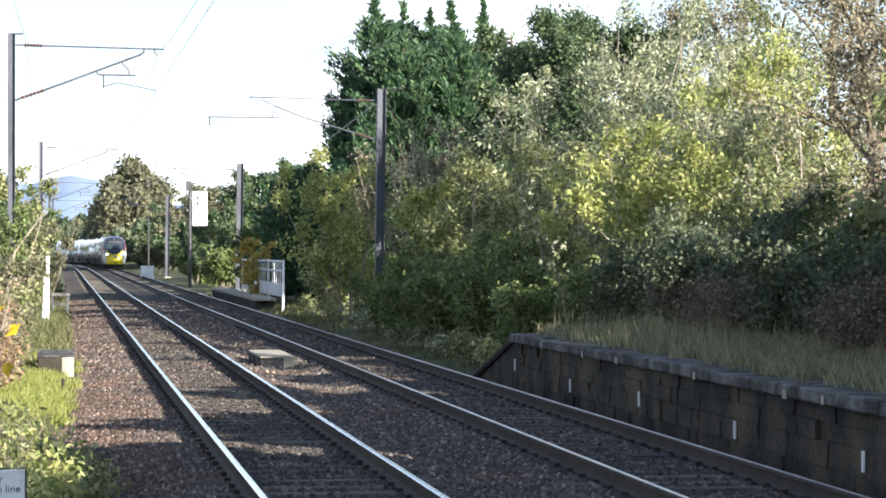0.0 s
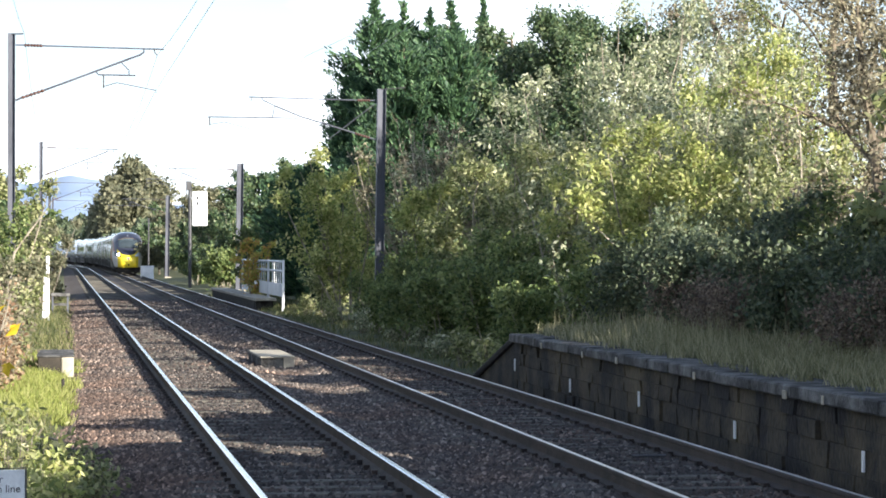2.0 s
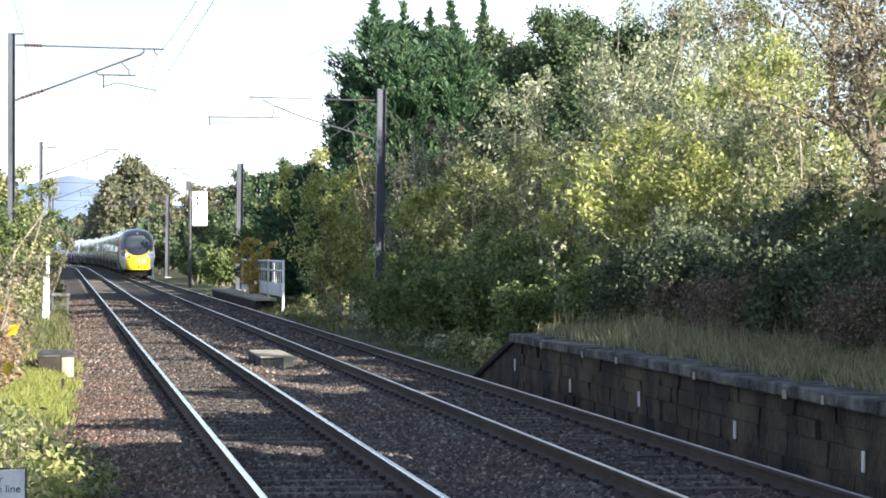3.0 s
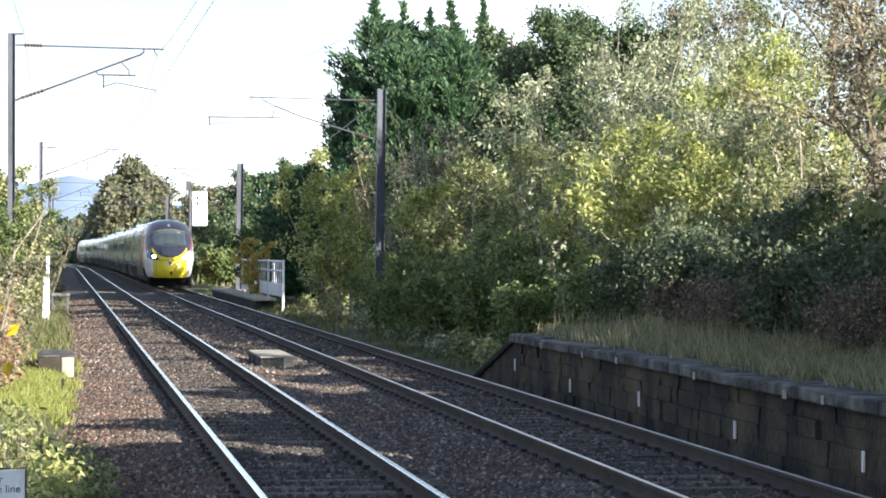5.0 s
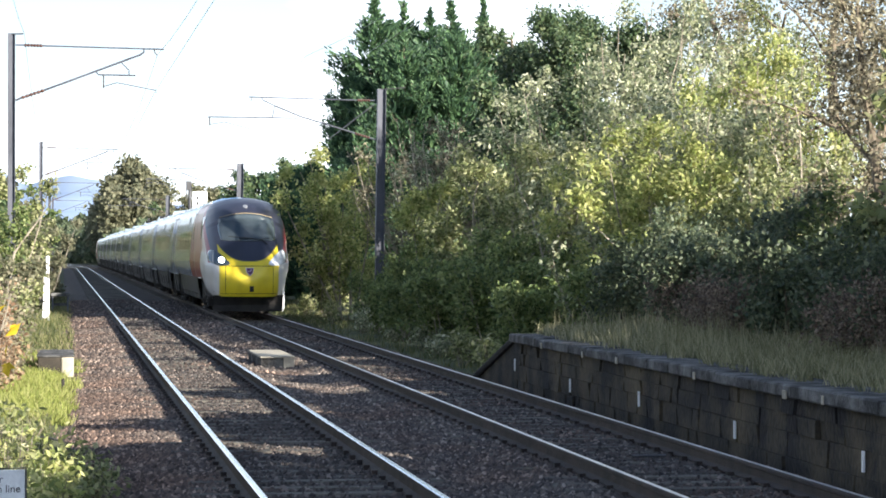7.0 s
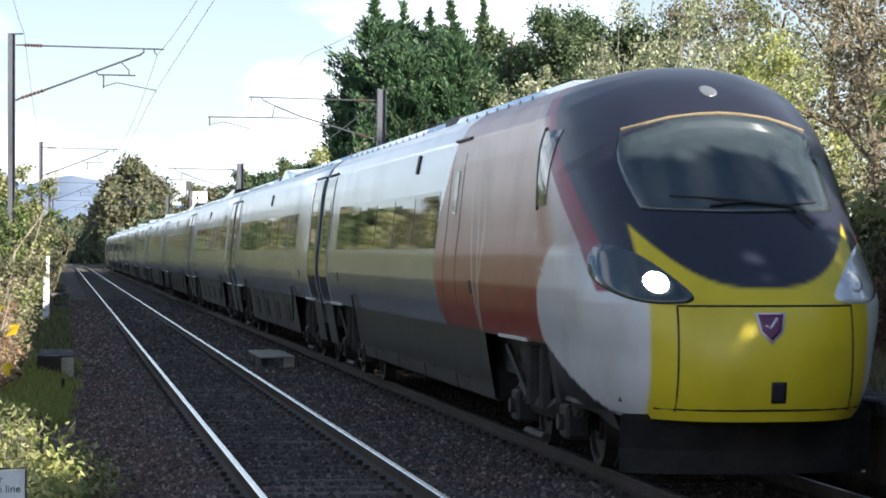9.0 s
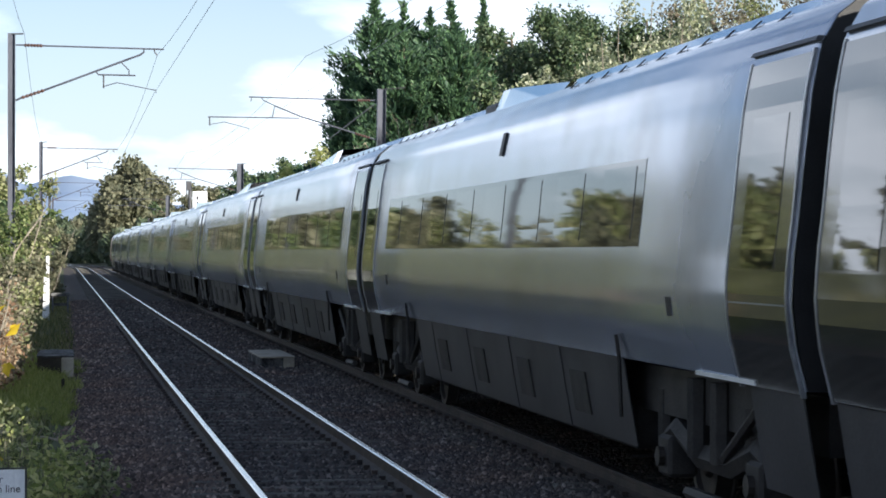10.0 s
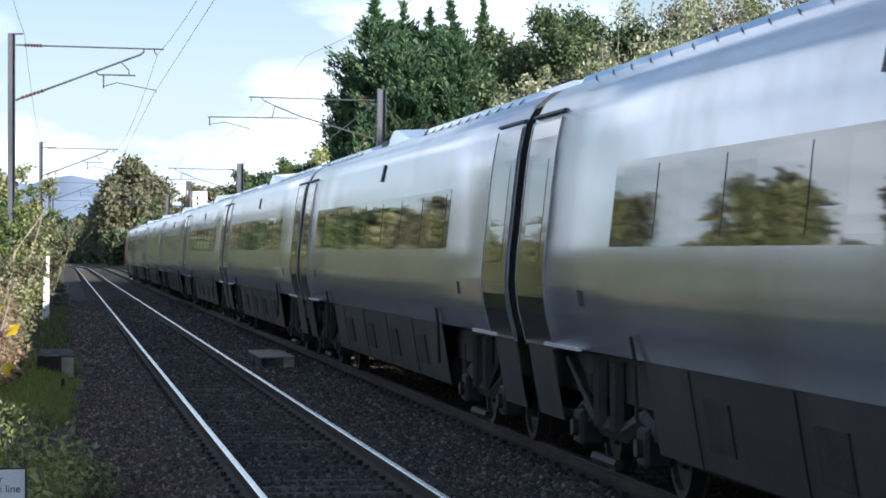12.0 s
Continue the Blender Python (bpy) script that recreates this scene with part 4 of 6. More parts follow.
# ---- overhead line ----
def mast(x, y, top, width, mat, label, lean=0.0):
    """A rolled steel mast of H section on a concrete foot, with its cap bracket."""
    z0 = ground_z(x, y)
    th = thing("overhead_line_mast", pose(x, y, 0), label, "mast", "overhead line masts")
    w = width / 2
    bm = bmesh.new()
    t, g = 0.013, 0.006
    sec = [(-w, -w), (-w + t, -w), (-w + t, -g), (w - t, -g), (w - t, -w), (w, -w), (w, w), (w - t, w), (w - t, g), (-w + t, g), (-w + t, w), (-w, w)]
    lo = [bm.verts.new((u, v, z0)) for u, v in sec]
    hi = [bm.verts.new((u, v, top)) for u, v in sec]
    bm.faces.new(lo[::-1])
    bm.faces.new(hi)
    for k in range(12):
        bm.faces.new((lo[k], lo[(k + 1) % 12], hi[(k + 1) % 12], hi[k]))
    for q in bm.verts:
        q.co.x += lean * (q.co.z - top)
    part("column", bm, mat, th)
    part("footing", boxed((-0.3, -0.3, z0 - 0.3), (0.3, 0.3, z0 + 0.12), 0.02), M_CONCRETE, th)
    return th


def bars(name, lines, r, mat, th, sides=6):
    bm = bmesh.new()
    for pts in lines:
        tube(bm, pts, r, sides)
    return part(name, bm, mat, th, smooth=False)


def insulator(name, a, b, th):
    """A ribbed insulator between two points."""
    bm = bmesh.new()
    a, b = Vector(a), Vector(b)
    pts, rad = [], []
    for k in range(13):
        pts.append(a.lerp(b, k / 12))
        rad.append(0.045 if k % 2 else 0.022)
    tube(bm, pts, rad, 8)
    return part(name, bm, M_INSUL, th)


def cantilever_left(x, y):
    """Parts of a near-side cantilever, relative to its mast."""
    def q(px, pz):
        return (px + 1.17, 0, pz)
    th = mast(x, y, 7.06, 0.17, M_GALV, "grey steel overhead line mast with a cantilever arm")
    bars("top_tie", [[q(-1.08, 6.79), q(-0.89, 6.79)], [q(-0.47, 6.78), q(2.30, 6.73)]], 0.021, M_GALV, th)
    insulator("insulator", q(-0.89, 6.79), q(-0.47, 6.78), th)
    bars("strut", [[q(-1.08, 5.52), q(-0.95, 5.58)], [q(-0.43, 5.76), q(1.76, 6.60), q(1.84, 6.66), q(1.84, 6.74)]], 0.027, M_GALV, th)
    insulator("insulator", q(-0.95, 5.58), q(-0.43, 5.76), th)
    bars("wire_clamp", [[q(2.08, 6.73), q(2.09, 6.66), q(2.15, 6.59)]], 0.018, M_DARKSTEEL, th)
    bars("registration_tube", [[q(0.73, 6.22), q(0.80, 6.13), q(1.65, 6.12)]], 0.02, M_GALV, th)
    bars("hanger", [[q(1.30, 6.45), q(1.36, 6.38), q(1.50, 6.24), q(1.50, 6.13)]], 0.016, M_GALV, th)
    bars("drop_bracket", [[q(0.92, 6.12), q(0.92, 5.82)]], 0.022, M_DARKSTEEL, th)
    bars("steady_arm", [[q(0.92, 5.86), q(1.22, 5.95), q(1.50, 5.90), q(2.12, 5.78), q(2.12, 5.72)]], 0.012, M_GALV, th)
    bars("cap_bracket", [[q(-1.17, 7.04), q(-0.90, 7.05)]], 0.02, M_DARKSTEEL, th)
    return th


def cantilever_right(x, y):
    def q(px, pz):
        return (px - 9.57, 0, pz)
    th = mast(x, y, 7.01, 0.36 if y > 100 else 0.26, M_GALV, "grey steel overhead line mast with a cantilever arm", 0.012)
    bars("top_tie", [[q(5.54, 6.73), q(8.83, 6.66)], [q(9.22, 6.66), q(9.45, 6.66)]], 0.021, M_GALV, th)
    insulator("insulator", q(8.83, 6.66), q(9.22, 6.66), th)
    bars("wire_clamp", [[q(5.62, 6.72), q(5.60, 6.60)]], 0.016, M_DARKSTEEL, th)
    bars("hanger", [[q(5.91, 6.72), q(5.98, 6.63), q(6.32, 6.47), q(6.25, 6.12)]], 0.018, M_GALV, th)
    bars("registration_tube", [[q(4.31, 6.12), q(7.07, 6.10)]], 0.02, M_GALV, th)
    bars("strut", [[q(6.32, 6.47), q(7.11, 6.15), q(7.9, 5.92), q(8.75, 5.66)], [q(9.2, 5.52), q(9.45, 5.45)]], 0.026, M_GALV, th)
    insulator("insulator", q(8.75, 5.66), q(9.2, 5.52), th)
    bars("brace", [[q(9.45, 6.62), q(7.93, 5.45)]], 0.012, M_GALV, th)
    bars("drop_bracket", [[q(4.36, 6.11), q(4.36, 5.86)]], 0.022, M_DARKSTEEL, th)
    bars("steady_arm", [[q(4.36, 5.89), q(4.80, 5.97), q(5.54, 5.78), q(5.54, 5.72)]], 0.012, M_GALV, th)
    bars("cap_bracket", [[q(9.57, 6.99), q(10.3, 7.06)]], 0.014, M_DARKSTEEL, th)
    return th


def build_overhead():
    cantilever_left(-1.17, 60)
    for y, x in ((119, -1.0), (178, -0.92), (240, -0.95)):
        cantilever_left(x, y)
    for y, x in ((78, 9.57), (145, 9.82), (228, 9.1)):
        cantilever_right(x, y)
    # wires, sagging from mast to mast
    ys = [-20, 1, 60, 119, 178, 240, 300]
    for nm, x, z, sag, dz, r in (("contact_wire", 2.2, 5.72, 0.0, 0, 0.005), ("catenary_wire", 2.15, 6.60, 0.55, 0, 0.005), ("contact_wire", 5.62, 5.72, 0.0, 0, 0.005), ("catenary_wire", 5.6, 6.62, 0.55, 0, 0.005), ("return_wire", -0.88, 7.05, 0.75, 0, 0.005)):
        pts = []
        for a, b in zip(ys, ys[1:]):
            for k in range(8):
                f = k / 8
                stag = (0.12 if nm == "contact_wire" else 0) * (1 - 2 * f if (ys.index(a) % 2) else 2 * f - 1)
                pts.append((x + stag, a + (b - a) * f, z - sag * 4 * f * (1 - f)))
        ob = part(nm, tube(bmesh.new(), pts, r, 4), M_WIRE)
        tagged(ob, "thin overhead line wire above the track", "wire", "overhead wires")


# ---- lineside things ----
def build_lineside():
    # white slatted fence and low timber crossing deck across the line
    th = thing("lineside_fence", pose(0, 0, 0), "white-painted wooden fence by the far track", "fence")
    x0, y0, x1, y1 = 8.62, 125.5, 8.56, 101.5
    def along(f, z):
        return (x0 + (x1 - x0) * f, y0 + (y1 - y0) * f, z)
    for f in (0.0, 0.34, 0.68, 1.0):
        px, py, _ = along(f, 0)
        part("post", boxed((px - 0.05, py - 0.05, -0.3), (px + 0.05, py + 0.05, 1.74), 0.008), M_WHITE, th)
    for z in (1.68, 1.30):
        part("rail", tube(bmesh.new(), [along(0, z), along(1, z)], 0.045, 4), M_WHITE, th)
    for k in range(23):
        f = (k + 0.5) / 24
        if 0.62 < f < 0.74:
            continue
        px, py, _ = along(f, 0)
        part("slat", boxed((px - 0.012, py - 0.07, 0.75), (px + 0.012, py + 0.07, 1.64), 0.004), M_WHITE, th)
    part("kick_board", boxed((8.555, 101.6, 0.28), (8.60, 125.4, 0.80), 0.006), M_WHITE, th, "solid white-painted lower boarding")
    th = thing("loading_dock", pose(0, 0, 0), "low concrete staging in front of the white fence", "staging")
    part("deck", boxed((7.62, 104, 0.08), (8.5, 135, 0.2), 0.02), M_CONCRETE, th)
    for k in range(6):
        part("support", boxed((7.7, 104.4 + 6 * k, -0.4), (8.4, 104.8 + 6 * k, 0.079)), M_MORTAR, th)
    part("dark_front", boxed((7.68, 104.9, -0.35), (7.74, 134.8, 0.078)), M_MORTAR, th)
    # signal post with the back of a tall white board
    th = thing("signal_post", pose(8.12, 168, ground_z(8.12, 168)), "dark steel post carrying a tall white board", "signal")
    part("post", tube(bmesh.new(), [(0, 0, 0), (0, 0, 6.9)], 0.11, 8), M_DARKSTEEL, th)
    bm = boxed((0.16, -0.12, 4.0), (1.12, 0.0, 6.25), 0.03)
    brd = part("board", bm, M_WHITE, th, "tall white board seen from the back")
    part("stiffener", boxed((0.62, -0.16, 4.05), (0.68, -0.121, 6.2)), M_WHITE, brd)
    for z in (5.7, 5.35):
        part("fixing", boxed((0.42, -0.16, z), (0.54, -0.121, z + 0.22), 0.01), M_DARKSTEEL, brd)
    part("bracket", boxed((0, -0.05, 5.9), (0.3, -0.005, 6.0)), M_DARKSTEEL, th)
    part("bracket", boxed((0, -0.05, 4.3), (0.3, -0.005, 4.4)), M_DARKSTEEL, th)
    part("ladder_cage", tube(bmesh.new(), [(-0.2, 0, 5.7), (-0.2, 0, 6.6), (0.1, 0, 6.9)], 0.04, 5), M_DARKSTEEL, th)
    part("lamp_head", boxed((-0.25, -0.15, 6.3), (0.1, 0.15, 6.9), 0.03), M_DARKSTEEL, th)
    # slim far post and cabinet
    th = thing("signal_post", pose(7.35, 226, ground_z(7.35, 226)), "slim dark post beside the far track", "signal")
    part("post", tube(bmesh.new(), [(0, 0, 0), (0, 0, 5.3)], 0.07, 6), M_DARKSTEEL, th)
    th = thing("equipment_cabinet", pose(7.15, 222, ground_z(7.15, 222)), "pale grey lineside equipment cabinet", "cabinet")
    part("body", boxed((-0.6, -0.3, 0), (0.5, 0.3, 1.35), 0.02), M_WHITE, th)
    part("plinth", boxed((-0.65, -0.35, -0.2), (0.55, 0.35, -0.001)), M_CONCRETE, th)
    # near side: white post with a weathered board, and a small white bench-like frame
    th = thing("white_post", pose(-0.53, 85, 0), "white-painted lineside marker post with a slanting board", "post")
    part("post", boxed((-0.02, -0.06, -0.3), (0.09, 0.06, 1.92), 0.012), M_WHITE, th)
    bm = bmesh.new()
    for k in range(5):
        box(bm, (-0.13 + 0.012 * k, -0.13, -0.1 + 0.28 * k), (0.02, -0.10, 0.14 + 0.28 * k))
    part("board", bm, M_WHITE, th, "weathered white slatted board")
    th = thing("cable_cabinet", pose(-0.1, 95, 0), "grey lineside frame with a flat top", "cabinet")
    part("top", boxed((-0.36, -0.4, 0.44), (0.34, 0.4, 0.56), 0.015), M_COPING, th)
    for sx in (-0.30, 0.24):
        for sy in (-0.34, 0.28):
            part("leg", boxed((sx, sy, -0.3), (sx + 0.06, sy + 0.06, 0.439)), M_GALV, th)
    part("crossbar", boxed((-0.24, -0.33, 0.10), (0.24, -0.29, 0.20)), M_COPING, th)
    # concrete chambers
    th = thing("cable_chamber", pose(-0.14, 49.5, 0), "square concrete cable chamber with a flat lid, beside the track", "chamber")
    bm = bmesh.new()
    box(bm, (-0.33, -1.5, -0.4), (0.33, 1.5, 0.12), 0.02)
    part("body", bm, M_COPING, th)
    # front slab is coloured dark for shade; pale block stands for the sunlit end
    part("front_slab", boxed((-0.32, -1.56, -0.4), (0.32, -1.501, 0.12), 0.02), M_SLAB, th, "concrete front coloured dark for shade")
    part("sunlit_end_block", boxed((0.11, -1.60, -0.4), (0.335, -1.561, 0.12), 0.02), M_CONCRETE, th, "pale block standing for a sunlit end face")
    part("lid", boxed((-0.34, -1.57, 0.121), (0.345, 1.51, 0.150), 0.012), M_COPING, th)
    th = thing("cable_chamber", pose(4.17, 52.5, -0.06), "low concrete cover between the two tracks", "chamber")
    part("body", boxed((-0.33, -1.7, -0.35), (0.33, 1.7, 0.03), 0.02), M_COPING, th)
    # pale block added for sunlight on the end of the cover
    part("sunlit_end_block", boxed((0.12, -1.74, -0.3), (0.335, -1.701, 0.03), 0.01), M_CONCRETE, th, "pale block standing for a sunlit end face")
    part("lid", boxed((-0.34, -1.75, 0.031), (0.345, 1.71, 0.065), 0.01), M_CONCRETE, th)
    # short dark marker peg in the verge
    th = thing("marker_peg", pose(0.0, 42.5, 0), "short dark wooden peg in the verge", "peg")
    part("peg", tube(bmesh.new(), [(0, 0, -0.4), (0, 0, -0.02), (0.01, 0, 0.0)], [0.035, 0.03, 0.02], 6), M_MORTAR, th)
    # fallen branches
    bm = bmesh.new()
    tube(bm, [(-0.6, 30.5, -0.15), (-0.2, 29.8, -0.05), (0.15, 29.4, -0.12)], [0.02, 0.016, 0.008], 5)
    tube(bm, [(0.0, 29.6, -0.09), (0.08, 29.6, 0.05), (0.14, 29.6, 0.13)], [0.012, 0.01, 0.005], 5)
    ob = part("fallen_branch", bm, M_TWIG)
    tagged(ob, "pale dead branch lying at the ballast edge", "branch")
    ob = part("bare_branch", tube(bmesh.new(), [(-1.25, 55.0, 1.2), (-1.0, 55.0, 2.05), (-0.72, 55.1, 2.45), (-0.36, 55.2, 2.92)], [0.035, 0.03, 0.022, 0.01], 6), M_TWIG)
    tagged(ob, "pale bare branch leaning out of the bushes", "branch")
    # drain rod lying between the rails
    ob = part("loose_bar", tube(bmesh.new(), [(6.0, 27.0, -0.12), (6.35, 26.9, -0.11)], 0.018, 6), M_DARKSTEEL)
    tagged(ob, "short dark steel bar lying on the ballast", "bar")
    # warning sign at the platform end
    th = thing("warning_sign", pose(-0.42, 11.0, 1.15), "white warning sign with black edge and lettering", "sign")
    part("plate", boxed((-0.28, -0.004, -0.30), (0.262, 0.004, -0.008), 0.0035), M_WHITE, th)
    bm = bmesh.new()
    for lo, hi in (((-0.288, -0.006, -0.308), (-0.2805, 0.006, 0)), ((0.2625, -0.006, -0.308), (0.27, 0.006, 0)), ((-0.28, -0.006, -0.005), (0.262, 0.006, 0.0)), ((-0.28, -0.006, -0.308), (0.262, 0.006, -0.3005))):
        box(bm, lo, hi, 0.002)
    part("border", bm, M_DARKSTEEL, th)
    for body, lx, lz in (("r", 0.172, -0.062), ("n line", 0.2445, -0.103)):
        cu = bpy.data.curves.new("lettering", "FONT")
        cu.body, cu.size, cu.align_x, cu.extrude = body, 0.045, "RIGHT", 0.0005
        ob = bpy.data.objects.new("lettering", cu)
        me = bpy.data.meshes.new_from_object(ob)
        bpy.data.objects.remove(ob)
        me.materials.append(M_DARKSTEEL)
        o = part("lettering", me, None, th)
        o.matrix_basis = pose(lx, -0.0052, lz, 90, 0, 0)
    part("post", boxed((-0.05, 0.0065, -1.45), (0.05, 0.06, -0.02)), M_GALV, th)


# ---- the train: an eleven-car tilting electric set ----
SIDE = [(1.20, 0.42), (1.27, 0.80), (1.33, 1.18), (1.40, 1.45), (1.435, 1.72), (1.42, 2.02), (1.385, 2.30), (1.345, 2.70), (1.30, 3.08), (1.24, 3.36), (1.13, 3.55), (0.95, 3.69), (0.60, 3.80), (0.0, 3.85)]
SIDE_Z = [p[1] for p in SIDE]
SIDE_W = [p[0] for p in SIDE]


def half_width(z):
    return float(np.interp(z, SIDE_Z, SIDE_W))


def car_paint():
    """Livery from the body's own colour layer; its alpha says how metallic the paint is."""
    m = bpy.data.materials.new("train_livery")
    m.use_nodes = True
    n, l = m.node_tree.nodes, m.node_tree.links
    b = n["Principled BSDF"]
    at = n.new("ShaderNodeVertexColor")
    at.layer_name = "livery"
    co, dirt = n.new("ShaderNodeTexCoord"), n.new("ShaderNodeTexNoise")
    dirt.inputs["Scale"].default_value, dirt.inputs["Detail"].default_value = 1.1, 6
    mul = n.new("ShaderNodeMixRGB")
    mul.blend_type = "MULTIPLY"
    mul.inputs["Color2"].default_value = (0.72, 0.69, 0.64, 1)
    rmp = n.new("ShaderNodeMapRange")
    rmp.inputs["From Min"].default_value, rmp.inputs["From Max"].default_value = 0.45, 0.75
    l.new(co.outputs["Object"], dirt.inputs["Vector"])
    l.new(dirt.outputs["Fac"], rmp.inputs["Value"])
    l.new(rmp.outputs["Result"], mul.inputs["Fac"])
    l.new(at.outputs["Color"], mul.inputs["Color1"])
    l.new(mul.outputs["Color"], b.inputs["Base Color"])
    l.new(at.outputs["Alpha"], b.inputs["Metallic"])
    rr = n.new("ShaderNodeMapRange")
    rr.inputs["To Min"].default_value, rr.inputs["To Max"].default_value = 0.11, 0.17
    l.new(dirt.outputs["Fac"], rr.inputs["Value"])
    flat = n.new("ShaderNodeMath")
    flat.operation = "MULTIPLY_ADD"
    flat.inputs[1].default_value, flat.inputs[2].default_value = -0.25, 0.20
    rough = n.new("ShaderNodeMath")
    l.new(at.outputs["Alpha"], flat.inputs[0])
    l.new(flat.outputs[0], rough.inputs[0])
    l.new(rr.outputs["Result"], rough.inputs[1])
    l.new(rough.outputs[0], b.inputs["Roughness"])
    b.inputs["Coat Weight"].default_value = 0.12
    b.inputs["Coat Roughness"].default_value = 0.15
    return m


M_CAR = car_paint()
M_BAND = material("smoked_window_band", (0.022, 0.022, 0.02), (0.034, 0.032, 0.028), 0.035, 0, 2, 30, 0.0, 0.5)
M_PANE = material("tinted_train_glass", (0.008, 0.009, 0.009), (0.014, 0.015, 0.014), 0.03, 0, 1, 10, 0.0, 0.65)
M_DOOR = material("dark_grey_door", (0.028, 0.027, 0.024), (0.042, 0.04, 0.036), 0.07, 0.0, 2, 40, 0.0, 0.5)
M_SKIRT = material("grimy_grey_skirt", (0.021, 0.021, 0.025), (0.048, 0.046, 0.052), 0.6, 0.1, 1.2, 30, 0.15)
M_UNDER = material("oily_underframe", (0.012, 0.012, 0.013), (0.04, 0.036, 0.034), 0.7, 0.2, 3, 40, 0.4)
M_WHEEL = material("wheel_steel", (0.03, 0.026, 0.024), (0.07, 0.06, 0.055), 0.6, 0.4, 3, 40, 0.2)
M_ROOF = material("silver_roof_fairing", (0.52, 0.62, 0.76), (0.66, 0.74, 0.86), 0.16, 0.2, 1.2, 30, 0.02, coat=1.0)
M_BLACK = material("black_rubber", (0.008, 0.008, 0.009), (0.018, 0.018, 0.02), 0.55, 0, 4, 60, 0.2)
M_SCREEN = material("windscreen_glass", (0.035, 0.048, 0.056), (0.055, 0.07, 0.08), 0.09, 0, 0.8, 12, 0.0, 0.9)
M_CABGLASS = material("cab_side_glass", (0.05, 0.05, 0.048), (0.09, 0.09, 0.085), 0.06, 0, 1, 10, 0.0, 0.5)
M_TRIMGREY = material("dull_metal_trim", (0.22, 0.23, 0.25), (0.36, 0.37, 0.40), 0.3, 0.4, 8, 40, 0.0)
M_LENS = material("headlight_lens", (0.62, 0.66, 0.74), (0.80, 0.83, 0.88), 0.08, 0.1, 8, 40, 0.0, coat=1.0)
M_LAMP = glow("lit_headlamp", (1.0, 0.93, 0.80), 30.0)
M_STRIP = material("pale_step_edge", (0.80, 0.80, 0.78), (0.92, 0.92, 0.90), 0.4, 0, 3, 60, 0.05)
M_BADGE = material("purple_badge", (0.10, 0.02, 0.09), (0.16, 0.04, 0.13), 0.4, 0, 4, 60, 0.0)
M_BADGEWHITE = material("badge_outline", (0.7, 0.6, 0.68), (0.8, 0.7, 0.78), 0.4, 0, 4, 60, 0.0)
M_MAROON = material("warm_trim_line", (0.25, 0.20, 0.12), (0.36, 0.29, 0.18), 0.4, 0, 4, 60, 0.0)

SILVER = np.array((0.385, 0.415, 0.485, 0.6))
WHITE = np.array((0.70, 0.69, 0.70, 0.0))
RED = np.array((0.30, 0.03, 0.018, 0.0))
GRIME = np.array((0.023, 0.023, 0.027, 0.0))
PINK = np.array((0.50, 0.25, 0.20, 0.0))
YELLOW = np.array((0.74, 0.58, 0.025, 0.0))
MASK = np.array((0.026, 0.029, 0.048, 0.0))
MAROON = np.array((0.28, 0.015, 0.03, 0.0))


def step(e, x, soft):
    t = min(max((x - e) / soft + 0.5, 0), 1)
    return t * t * (3 - 2 * t)


def mixc(a, b, t):
    return a * (1 - t) + b * t


def livery(x, y, z, nose):
    """Colour of the body at a point; the nose car wears yellow, black, white and red ahead of the silver."""
    c = SILVER.copy()
    if nose and z < 1.19 - 0.28 * max(0, 3.3 - y) and y > 1.2:
        return GRIME
    if not nose or y > 10.55:
        return c
    ax = abs(x)
    # red flank, with its slanting rear edge, fading upwards
    red = mixc(RED, PINK, step(2.15, z, 1.7))
    rear = 10.2 - 0.9 * (z - 1.95) ** 2 if z < 1.95 else 10.2 - 0.85 * max(0, z - 2.35)
    c = mixc(red, c, step(rear, y, 0.06 + 0.25 * max(0, z - 2.6)))
    # pale wisps in the red
    for k in range(3):
        w = abs(y - (6.9 + 0.24 * k + 0.28 * sin(2.1 * z + 0.9 * k)))
        c = mixc(c, mixc(PINK, WHITE, 0.5), 0.85 * (1 - step(0.05, w, 0.07)) * step(1.15, z, 0.3) * (1 - step(2.5, z, 0.8)))
    # white cheek behind the lamps
    e = ((y - 1.6) / 1.75) ** 2 + ((z - 1.3) / 1.0) ** 2
    c = mixc(WHITE, c, step(1.0, e, 0.05))
    c = mixc(mixc(WHITE, PINK, 0.4), c, step(2.5, y - 0.9 * (z - 2.0), 0.7)) if z > 2.05 else c
    # dark red line behind the black mask
    front = y < 5.2
    if front:
        band = y - (1.12 + 1.55 * (z - 1.95))
        if z > 1.72:
            c = mixc(MAROON, c, step(0.42, band, 0.05))
            c = mixc(MASK, c, step(0.04, band, 0.04))
        # yellow below the mask
        dip = 1.745 + 0.60 * (ax / 1.0) ** 2.7
        yl = 1 - step(dip, z, 0.04)
        inside = 1 - step(0.93 + 0.02 * z, ax, 0.03)
        if y < 2.3:
            c = mixc(c, YELLOW, yl * inside)
    return c


